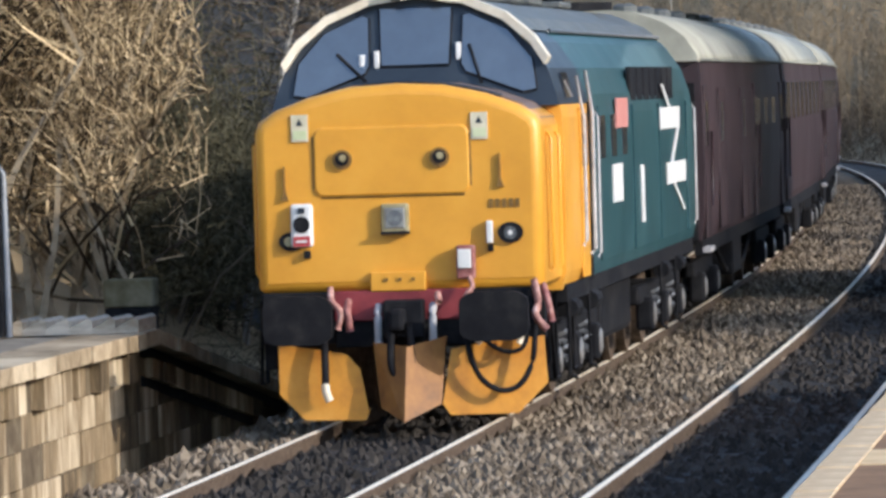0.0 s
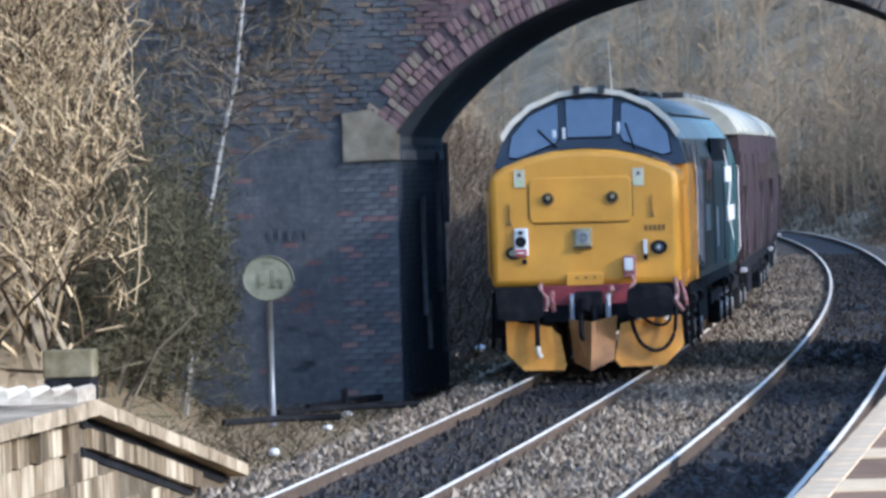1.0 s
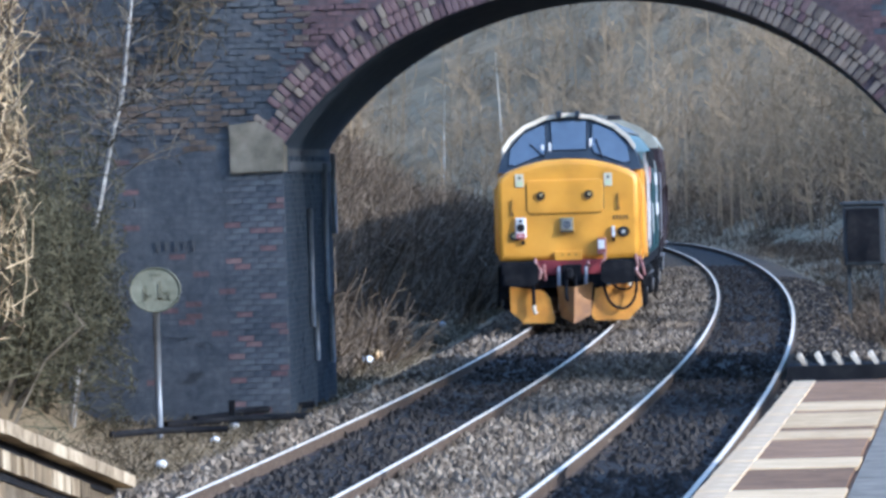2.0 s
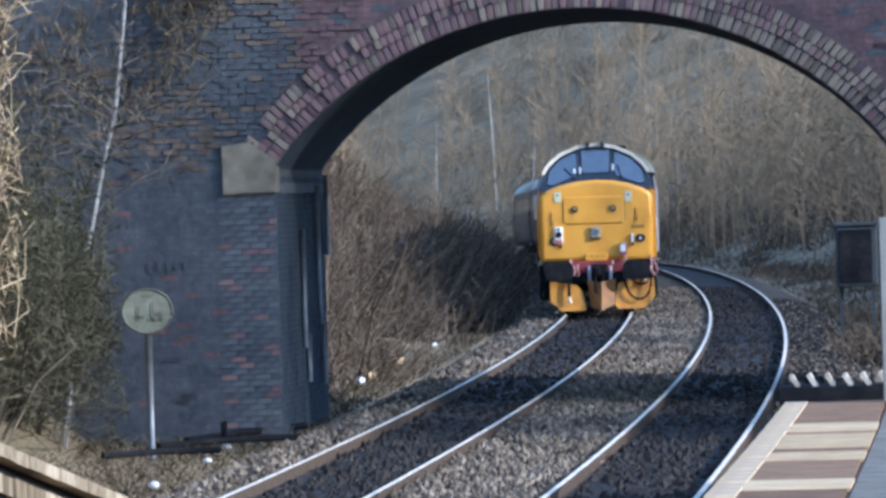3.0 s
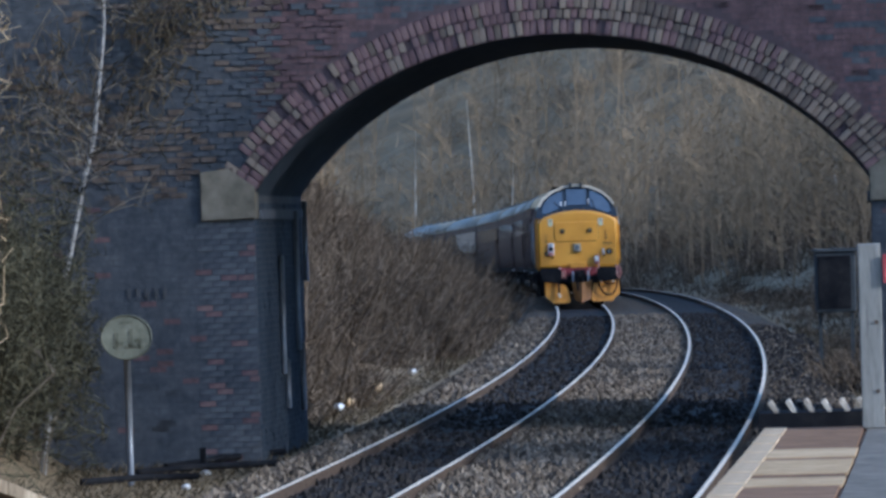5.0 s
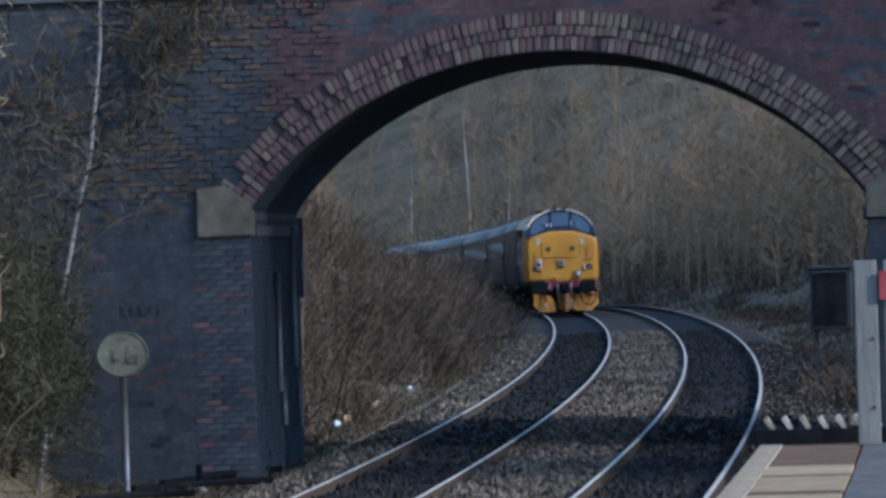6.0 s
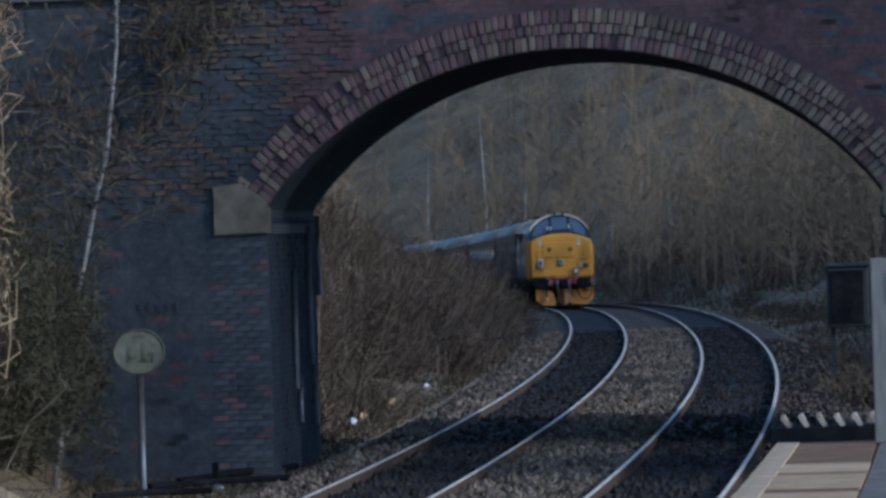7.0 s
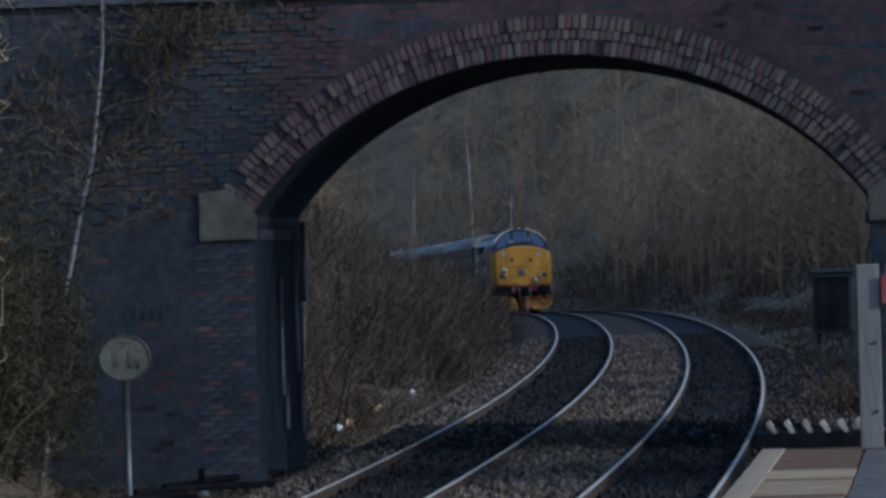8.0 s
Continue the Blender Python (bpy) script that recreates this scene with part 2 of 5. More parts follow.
def raw(name, verts, faces, material_, parent=None, label="", smooth=False):
    me = bpy.data.meshes.new(name)
    me.from_pydata([tuple(v) for v in verts], [], faces)
    me.update()
    me.materials.append(material_)
    if smooth:
        for poly in me.polygons:
            poly.use_smooth = True
    ob = new(name, me)
    if parent is not None:
        ob.parent = parent
    if label:
        ob["label"] = label
    return ob


def empty(name, m=None):
    ob = new(name)
    if m is not None:
        ob.matrix_basis = m
    return ob


def box(bm, cx, cy, cz, sx, sy, sz, bevel=0.0, m=None):
    r = bmesh.ops.create_cube(bm, size=1.0)
    vs = r["verts"]
    bmesh.ops.scale(bm, vec=(sx, sy, sz), verts=vs)
    if bevel:
        es = list({e for v in vs for e in v.link_edges})
        out = bmesh.ops.bevel(bm, geom=es, offset=bevel, segments=2, affect="EDGES", profile=0.5)
        vs = list({v for f in out["faces"] for v in f.verts} | {v for v in vs if v.is_valid})
    bmesh.ops.translate(bm, vec=(cx, cy, cz), verts=vs)
    if m is not None:
        bmesh.ops.transform(bm, matrix=m, verts=vs)
    return vs


def boxed(name, cx, cy, cz, sx, sy, sz, mat, parent=None, bevel=0.0, label="", m=None):
    bm = bmesh.new()
    box(bm, cx, cy, cz, sx, sy, sz, bevel, m)
    return part(name, bm, mat, parent, label)


def tube(bm, pts, radii, sides=8, cap=True):
    """A tapered tube along pts."""
    rings = []
    up = Vector((0, 0, 1))
    for i, p in enumerate(pts):
        p = Vector(p)
        a, b = Vector(pts[max(0, i - 1)]), Vector(pts[min(len(pts) - 1, i + 1)])
        d = (b - a).normalized()
        u = d.cross(up if abs(d.z) < 0.95 else Vector((1, 0, 0))).normalized()
        w = d.cross(u)
        r = radii[i] if isinstance(radii, (list, tuple)) else radii
        rings.append([bm.verts.new(p + (u * math.cos(k) + w * math.sin(k)) * r)
                      for k in (2 * math.pi * j / sides for j in range(sides))])
    for a, b in zip(rings, rings[1:]):
        for j in range(sides):
            bm.faces.new((a[j], a[(j + 1) % sides], b[(j + 1) % sides], b[j]))
    if cap:
        bm.faces.new(rings[0])
        bm.faces.new(rings[-1][::-1])


def flowing(pts):
    """More points along a smooth curve through pts."""
    p = [Vector(q) for q in pts]
    out = []
    for i in range(len(p) - 1):
        a, b, c, d = p[max(0, i - 1)], p[i], p[i + 1], p[min(len(p) - 1, i + 2)]
        for k in range(4):
            t = k / 4
            out.append(0.5 * (2 * b + (c - a) * t + (2 * a - 5 * b + 4 * c - d) * t * t + (3 * b - a - 3 * c + d) * t ** 3))
    return out + [p[-1]]


def tubed(name, pts, radii, mat, parent=None, sides=8, label=""):
    bm = bmesh.new()
    if name in ("brake_hose", "lamp_cable", "pipe", "coupling_link") and len(pts) > 2:
        pts = flowing(pts)
    tube(bm, pts, radii, sides)
    return part(name, bm, mat, parent, label, smooth=True)


def prism(bm, outline, depth_from, depth_to, axis="y"):
    """A plate: an outline of (a, b) pushed along an axis. y: (x, z); x: (y, z); z: (x, y)."""
    put = {"y": lambda a, b, d: (a, d, b), "x": lambda a, b, d: (d, a, b), "z": lambda a, b, d: (a, b, d)}[axis]
    v0 = [bm.verts.new(put(a, b, depth_from)) for a, b in outline]
    v1 = [bm.verts.new(put(a, b, depth_to)) for a, b in outline]
    n = len(outline)
    bm.faces.new(v0)
    bm.faces.new(v1[::-1])
    for i in range(n):
        bm.faces.new((v0[i], v1[i], v1[(i + 1) % n], v0[(i + 1) % n]))
    bmesh.ops.recalc_face_normals(bm, faces=bm.faces[:])


# ---- the line of the railway ----
STEP = 0.5
S_MIN, S_MAX = -60.0, 460.0


def line_table():
    rows = []
    x, y, a = -2.1687, 34.186, 0.0925
    s = 0.0
    while s < S_MAX:
        u = s / 100
        z = 0.2131 * u + 0.1888 * u * u - 0.1181 * u ** 3 if s < 330 else rows[-1][3]
        rows.append((s, x, y, z, a))
        k = (-0.0084 - 0.1912 * u + 0.1994 * u * u - 0.0572 * u ** 3) / 100
        if s > 250:
            k = max(k, -1 / 330)
        x, y, a, s = x + math.sin(a) * STEP, y + math.cos(a) * STEP, a + k * STEP, s + STEP
    back = []
    x, y, a, s = -2.1687, 34.186, 0.0925, 0.0
    while s > S_MIN:
        s -= STEP
        x, y = x - math.sin(a) * STEP, y - math.cos(a) * STEP
        back.append((s, x, y, 0.002131 * s, a))
    return np.array(back[::-1] + rows)


LINE = line_table()
GAP = 3.3033          # between the two track centres


def on_line(s, off=0.0, up=0.0):
    x, y, z, a = (np.interp(s, LINE[:, 0], LINE[:, i]) for i in (1, 2, 3, 4))
    return Vector((x + math.cos(a) * off, y - math.sin(a) * off, z + up))


def heading(s):
    return float(np.interp(s, LINE[:, 0], LINE[:, 4]))


def frame_at(s, off=0.0, up=0.0):
    """A pose on the line: local y runs along it, x to its right."""
    return Matrix.Translation(on_line(s, off, up)) @ Matrix.Rotation(-heading(s), 4, "Z")


def sweep(name, profile, s0, s1, step, mat, parent=None, label="", close=True, smooth=False):
    """A profile of (offset, height) swept along the line."""
    n = max(2, int(round((s1 - s0) / step)) + 1)
    verts, faces = [], []
    m = len(profile)
    for i in range(n):
        s = s0 + (s1 - s0) * i / (n - 1)
        for o, h in profile:
            verts.append(on_line(s, o, h))
    for i in range(n - 1):
        for j in range(m if close else m - 1):
            k = (j + 1) % m
            faces.append((i * m + j, i * m + k, (i + 1) * m + k, (i + 1) * m + j))
    if close:
        faces.append(tuple(range(m))[::-1])
        faces.append(tuple((n - 1) * m + j for j in range(m)))
    return raw(name, verts, faces, mat, parent, label, smooth)


# ---- ground ----
def ground_height(s, off):
    z = float(np.interp(s, LINE[:, 0], LINE[:, 3]))
    h = z - 0.42
    left, right = -off - 7.0, off - 8.5
    if s > 66:
        left, right = -off - 6.2, off - 5.4
    if left > 0:
        h += min(9 + 0.10 * left, 0.75 * left)
    if right > 0:
        steep = 0.42 if s > 66 else 0.3
        h += min(30 if s > 120 else 9, steep * right)
    return h


def build_ground():
    xs = [-3000, -1200, -500, -250, -140, -100] + [i * 2.5 for i in range(-32, 41)] + [125, 160, 250, 500, 1200, 3000]
    ys = [-3000, -1200, -400, -120] + [i * 2.5 for i in range(-16, 216)] + [580, 660, 800, 1300, 3000]
    lx, ly = LINE[:, 1], LINE[:, 2]
    verts, faces = [], []
    for y in ys:
        for x in xs:
            i = int(np.argmin((lx - x) ** 2 + (ly - y) ** 2))
            s, a = LINE[i, 0], LINE[i, 4]
            off = (x - lx[i]) * math.cos(a) - (y - ly[i]) * math.sin(a)
            far = math.hypot(x - lx[i], y - ly[i])
            off = math.copysign(far, off if abs(off) > 1e-6 else 1)
            rough = 0.0 if abs(off) < 6 else 0.35
            verts.append((x, y, ground_height(s, off) + rough * noise.noise(Vector((x * 0.13, y * 0.13, 0)))))
    w = len(xs)
    for j in range(len(ys) - 1):
        for i in range(w - 1):
            a = j * w + i
            faces.append((a, a + 1, a + w + 1, a + w))
    ob = raw("ground", verts, faces, M_BANK, smooth=True)
    tagged(ob, "brown winter earth and leaf litter of the cutting", "ground", kind="structure")


build_ground()


# ---- the two tracks ----
def build_ballast():
    for name, c in (("ballast_bed", -GAP / 2), ("ballast_bed", GAP / 2)):
        side = -1 if c < 0 else 1
        prof = [(c + side * 2.5, -0.6), (c + side * 1.75, -0.2), (c + side * 1.3, -0.13), (c - side * 1.3, -0.13), (0, -0.1), (0, -0.6)]
        ob = sweep(name, prof, -40, 440, 2.0, M_BALLAST)
        sweep('four_foot', [(c - 0.7, -0.3), (c + 0.7, -0.3), (c + 0.68, -0.12), (c - 0.68, -0.12)], -40, 440, 2.0, M_BALLASTDARK, ob, 'oil-darkened stones between the rails')
        tagged(ob, "grey-brown crushed stone ballast under the rails", "ballast", kind="structure")


build_ballast()
RAIL = [(-0.075, -0.159), (0.075, -0.159), (0.075, -0.145), (0.012, -0.125), (0.012, -0.045), (0.036, -0.035), (0.036, -0.004), (0.03, -0.001),
        (-0.03, -0.001), (-0.036, -0.004), (-0.036, -0.035), (-0.012, -0.045), (-0.012, -0.125), (-0.075, -0.145)]
TOP = [(-0.031, -0.002), (0.031, -0.002), (0.027, 0.001), (-0.027, 0.001)]


def build_track(c, label):
    track = empty("railway_track")
    tagged(track, label, "railway track")
    for side in (-1, 1):
        o = c + side * 0.7525
        rail = sweep("rail", [(o + a, h) for a, h in RAIL], -40, 440, 1.5, M_RUST, track)
        sweep("rail_head", [(o + a, h) for a, h in TOP], -40, 440, 1.5, M_RAILGLEAM, rail, "running surface, its gleam painted in pale matt colour")
    bm = bmesh.new()
    box(bm, 0, 0, -0.225, 2.5, 0.25, 0.13, 0.015)
    first = part("sleeper", bm, M_SLEEPER, track)
    me = first.data
    bm = bmesh.new()
    box(bm, 0, 0, -0.14, 0.1, 0.16, 0.05, 0.012)
    clip = bpy.data.meshes.new("rail_clip")
    bm.to_mesh(clip)
    bm.free()
    clip.materials.append(M_RUST)
    first.matrix_basis = frame_at(8.0, c)
    for i in range(1, 299):
        ob = new("sleeper", me)
        ob.parent = track
        ob.matrix_basis = frame_at(8.0 + 0.7 * i, c)
        if i < 70:
            for x in (-0.8625, -0.6425, 0.6425, 0.8625):
                cl = new("rail_clip", clip)
                cl.parent = ob
                cl.location = (x, 0, 0)


build_track(-GAP / 2, "curving track with rusty-sided steel rails on stone ballast")
build_track(GAP / 2, "curving track beside the platform with worn rails, gleam painted on")


RIGHT_SHOULDER = 22.9


def build_stones():
    rng = random.Random(4)
    pale, dark = ([], []), ([], [])

    def stone(p, r, heap):
        verts, faces = heap
        b = len(verts)
        for d in ((1, 0, 0), (-1, 0, 0), (0, 1, 0), (0, -1, 0), (0, 0, 1)):
            k = r * rng.uniform(0.6, 1.25)
            j = Vector((rng.uniform(-.35, .35), rng.uniform(-.35, .35), rng.uniform(-.2, .2)))
            verts.append(p + (Vector(d) + j) * k)
        faces.extend([(b, b + 2, b + 4), (b + 2, b + 1, b + 4), (b + 1, b + 3, b + 4), (b + 3, b, b + 4)])

    for _ in range(42000):
        s = 10 + 130 * rng.random() ** 1.7
        band = rng.random()
        if band < 0.42:
            off = rng.uniform(-0.85, 0.85)
        elif band < 0.72:
            off = rng.uniform(-4.9, -2.45)
        elif band < 0.86:
            off = -GAP / 2 + rng.uniform(-0.68, 0.68)
        else:
            off = GAP / 2 + rng.uniform(-0.68, 0.68)
        h = -0.125 if band >= 0.72 else -0.112
        if off < -3.4:
            h = -0.2 - 0.3 * min(1, (-3.4 - off) / 0.8)
        stone(on_line(s, off, h), 0.024 + 0.06 * rng.random() ** 2, dark if band >= 0.72 else pale)
    for _ in range(8000):
        s, off = 10 + 110 * rng.random() ** 1.3, rng.uniform(2.5, 3.9)
        h = float(np.interp(off - GAP / 2, [1.3, 1.75, 2.5], [-0.13, -0.2, -0.6]))
        if s > RIGHT_SHOULDER or off < 3.2:
            stone(on_line(s, off, max(h, -0.36)), rng.uniform(0.025, 0.055), pale if rng.random() < 0.3 else dark)
    ob = raw("oily_stones", *dark, M_STONEDARK)
    tagged(ob, "dark oil-stained stones between and beside the rails", "gravel", kind="stuff")
    ob = raw("ballast_stones", *pale, M_STONE)
    tagged(ob, "loose grey and tan ballast stones between the rails", "gravel", kind="stuff")


build_stones()

# ---- the brick arch bridge ----
BR_S, BR_LEN, HALF, SPRING, CROWN = 48.0, 6.9, 4.27, 3.46, 5.56
RISE = CROWN - SPRING
RAD = (HALF ** 2 + RISE ** 2) / (2 * RISE)
BR = frame_at(BR_S, -0.08)
BR.translation.z = 0.0


def arch(x):
    """Height of the soffit at x from its middle: between a segment and a half ellipse."""
    seg = CROWN - RAD + math.sqrt(max(0.0, RAD * RAD - x * x))
    ell = SPRING + RISE * math.sqrt(max(0.0, 1 - (x / HALF) ** 2))
    return 0.9 * seg + 0.1 * ell


def arch_points(n):
    pts = [(HALF * math.sin(k), arch(HALF * math.sin(k))) for k in (math.pi * (i / n - 0.5) for i in range(n + 1))]
    return pts


def ring_at(dist, pts, cum):
    """The point and outward direction at a distance along the arch."""
    i = min(len(cum) - 2, max(0, int(np.searchsorted(cum, dist) - 1)))
    f = (dist - cum[i]) / max(1e-6, cum[i + 1] - cum[i])
    (xa, za), (xb, zb) = pts[i], pts[i + 1]
    d = Vector((xb - xa, 0, zb - za)).normalized()
    return Vector((xa + (xb - xa) * f, 0, za + (zb - za) * f)), Vector((-d.z, 0, d.x))


def build_bridge():
    bridge = empty("bridge", BR)
    tagged(bridge, "dark brick arch bridge with a weathered brick arch ring", "bridge", kind="structure")
    n = 64
    pts = arch_points(n)
    TOPZ = 7.15
    verts, faces = [], []
    for y in (0.0, BR_LEN):
        verts += [(x, y, z) for x, z in pts]
        verts += [(x, y, TOPZ) for x, z in pts]
    m = n + 1
    for i in range(n):
        faces.append((i, i + 1, m + i + 1, m + i))
        faces.append((2 * m + i + 1, 2 * m + i, 3 * m + i, 3 * m + i + 1))
        faces.append((m + i, m + i + 1, 3 * m + i + 1, 3 * m + i))
    raw("arch_barrel", verts, faces, M_MORTARRED, bridge)
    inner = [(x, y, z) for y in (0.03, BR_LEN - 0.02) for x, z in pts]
    raw("soffit", inner, [(i + 1, i, m + i, m + i + 1) for i in range(n)], M_ARCHSHADE, bridge, "brick vault with the arch's shade painted in")
    for side in (-1, 1):
        wide = 12.0 if side < 0 else 10.0
        boxed("abutment", side * (HALF + wide / 2), BR_LEN / 2, 3.07, wide, BR_LEN, 8.16, M_MORTAR, bridge)
        # springing stones
        x0 = side * HALF
        bm = bmesh.new()
        prism(bm, [(x0 - side * 0.02, 3.14), (x0 + side * 0.74, 3.12), (x0 + side * 0.74, 3.80), (x0 + side * 0.34, 3.84), (x0 - side * 0.02, 3.58)], -0.09, 0.4)
        es = [e for e in bm.edges if all(abs(v.co.y + 0.09) < 1e-4 for v in e.verts)]
        bmesh.ops.bevel(bm, geom=es, offset=0.02, segments=2, affect="EDGES")
        part("springing_stone", bm, M_SANDSTONE, bridge, "pale sandstone springer block")
        boxed("impost_band", x0 + side * 0.02, BR_LEN / 2 + 0.2, 3.2, 0.14, BR_LEN - 0.4, 0.14, M_BRICK, bridge)
    boxed("string_course", -1.0, -0.02, 6.52, 30.5, 0.2, 0.14, M_BRICK, bridge, 0.01)
    boxed("parapet_coping", -1.0, 0.18, 7.22, 30.5, 0.5, 0.16, M_SANDSTONE, bridge, 0.03)
    for x, z0, z1, y in ((-HALF + 0.06, 0.9, 2.6, 3.0), (-HALF + 0.06, 0.4, 1.1, 3.5), (-HALF + 0.07, 1.2, 3.25, 5.2), (-HALF + 0.07, 0.3, 1.3, 5.7), (-HALF + 0.07, 2.2, 3.4, 6.6)):
        tubed("drain_pipe", [(x, y, z0), (x, y, z1)], 0.04, M_GALV, bridge, 8, "dull grey drain pipe")
    return bridge


bridge = build_bridge()


def build_bridge_bricks():
    rng = random.Random(11)
    groups = {"shaded": ([], [], M_ARCHSHADE), "dark": ([], [], M_BRICK), "red": ([], [], M_BRICKRED), "pale": ([], [], M_BRICKPALE)}

    def brick(kind, x0, x1, z0, z1, proud, y=0.0):
        verts, faces, _ = groups[kind]
        b = len(verts)
        j = 0.004
        for yy in (y - proud, y + 0.02):
            for xx, zz in ((x0, z0), (x1, z0), (x1, z1), (x0, z1)):
                verts.append((xx + rng.uniform(-j, j), yy, zz + rng.uniform(-j, j)))
        faces.extend([(b, b + 1, b + 2, b + 3), (b + 1, b, b + 4, b + 5), (b + 2, b + 1, b + 5, b + 6), (b + 3, b + 2, b + 6, b + 7), (b, b + 3, b + 7, b + 4)])

    course, length = 0.083, 0.235
    pier_bricks = []
    z, row = -0.45, 0
    ring = 0.6
    while z < 7.1:
        x = -10.5 + (0.5 * length if row % 2 else 0.0) + rng.uniform(-0.02, 0.02)
        step = length
        while x < 7.5:
            a, b, zc = x, x + step - 0.012, z + course / 2
            x += step
            if 6.43 < zc < 6.6:
                continue
            mid = (a + b) / 2
            if mid < 0 and a < -HALF < b and zc < SPRING:
                b = -HALF
                mid = (a + b) / 2
            if mid > 0 and a < HALF < b and zc < SPRING:
                a = HALF
                mid = (a + b) / 2
            if b - a < 0.02:
                continue
            if abs(mid) < HALF + 0.08 and zc < arch(max(-HALF, min(HALF, mid))) + ring * 1.12 and zc > 3.0 or abs(mid) < HALF:
                if abs(mid) < HALF and zc > arch(mid) + ring * (1.0 + 0.35 * abs(mid) / HALF):
                    pass
                elif abs(mid) >= HALF and zc < SPRING:
                    pass
                else:
                    continue
            n1 = noise.noise(Vector((mid * 0.45, zc * 0.45, 2.0)))
            n2 = noise.noise(Vector((mid * 0.9, zc * 0.9, 9.0)))
            kind = "dark"
            if -HALF - 0.78 < mid < -HALF and zc < 3.1:
                kind = "red" if rng.random() < 0.13 else "dark"
            elif zc > 3.9 and mid > -3.9:
                kind = "red" if rng.random() < 0.93 + n1 else "dark"
            elif zc > 3.4 and mid < -3.9:
                kind = "pale" if rng.random() < (0.34 if mid > -6.3 else 0.12) + 0.5 * n2 else "dark"
            elif rng.random() < 0.04 + 0.2 * max(0, n1):
                kind = "red"
            if -HALF - 0.78 < mid < -HALF and -0.1 < zc < 3.1:
                pier_bricks.append((a, b, z, kind))
                continue
            if zc > 3.6 and -6.4 < mid < -3.0:
                # eroded courses: proud bricks and open joints
                if rng.random() < 0.05:
                    continue
                brick(kind, a, b - rng.uniform(0, 0.03), z, z + course - rng.uniform(0.008, 0.03), rng.uniform(0.004, 0.05))
                continue
            brick(kind, a, b, z, z + course - 0.009, rng.uniform(0.002, 0.012) if rng.random() > 0.015 else 0.0)
        z += course
        row += 1
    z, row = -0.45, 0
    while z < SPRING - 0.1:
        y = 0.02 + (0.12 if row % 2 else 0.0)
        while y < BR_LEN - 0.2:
            verts, faces, _ = groups["shaded"]
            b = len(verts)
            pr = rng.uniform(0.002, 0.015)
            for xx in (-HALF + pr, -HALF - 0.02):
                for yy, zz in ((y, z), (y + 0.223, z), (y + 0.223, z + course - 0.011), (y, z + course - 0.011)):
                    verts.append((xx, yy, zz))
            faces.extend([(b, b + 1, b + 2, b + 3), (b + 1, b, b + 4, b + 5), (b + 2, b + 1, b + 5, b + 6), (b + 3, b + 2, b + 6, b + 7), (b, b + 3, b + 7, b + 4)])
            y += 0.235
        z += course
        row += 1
    for kind, (verts, faces, mat) in groups.items():
        ob = raw("brickwork", verts, faces, mat, bridge, {"shaded": "bricks under the arch with shade painted in", "dark": "grey-black brick courses", "red": "dull red brick courses", "pale": "weathered pale bricks"}[kind])
        tagged(ob, kind="stuff")
    # the pier beside the opening, brick by brick
    shared = {}
    for a, b, z, kind in pier_bricks:
        key = (kind, round(b - a, 2))
        if key not in shared:
            bm = bmesh.new()
            box(bm, 0, 0, 0, b - a, 0.06, course - 0.011, 0.005)
            me = bpy.data.meshes.new("brick")
            bm.to_mesh(me)
            bm.free()
            me.materials.append(groups[kind][2])
            shared[key] = me
        ob = new("brick", shared[key])
        ob.parent = bridge
        ob.location = ((a + b) / 2, 0.03 - rng.uniform(0.003, 0.02), z + course / 2)
    # arch ring, brick by brick
    pts = arch_points(240)
    cum = [0.0]
    for (xa, za), (xb, zb) in zip(pts, pts[1:]):
        cum.append(cum[-1] + math.hypot(xb - xa, zb - za))
    meshes = {}
    for mat in (M_BRICKRED, M_BRICKPALE):
        for size in (0.2, 0.13):
            bm = bmesh.new()
            box(bm, 0, 0, 0, 0.086, 0.16, size, 0.008)
            me = bpy.data.meshes.new("voussoir")
            bm.to_mesh(me)
            bm.free()
            me.materials.append(mat)
            meshes[mat, size] = me
    total = cum[-1]
    count = int(total / 0.1)
    for ring_no, (size, out) in enumerate(((0.2, 0.1), (0.13, 0.275), (0.2, 0.45))):
        k = int(count * (1 + out / 6.0))
        for i in range(k):
            p, nrm = ring_at(total * (i + 0.5 + rng.uniform(-0.08, 0.08)) / k, pts, cum)
            if rng.random() < (0.01, 0.03, 0.09)[ring_no]:
                continue
            worn = 0.5 + 0.9 * noise.noise(Vector((p.x * 0.5, ring_no * 0.7, 4.0))) + 0.07 * p.x
            r = rng.random()
            mat = M_BRICKPALE if r < worn else M_BRICKRED
            ob = new("voussoir", meshes[mat, size])
            ob.parent = bridge
            ang = math.atan2(nrm.x, nrm.z) + rng.uniform(-0.03, 0.03)
            ob.matrix_basis = Matrix.Translation(p + nrm * (out + 0.01 + rng.uniform(-0.006, 0.006)) + Vector((0, 0.055 - rng.uniform(0, 0.05), 0))) @ Matrix.Rotation(ang, 4, "Y")


# ---- platforms ----
PL_LEFT, PL_TOP = -4.2, 0.86
LEFT_END, RIGHT_END = 20.6, 22.7
RAMP_END = 30.2


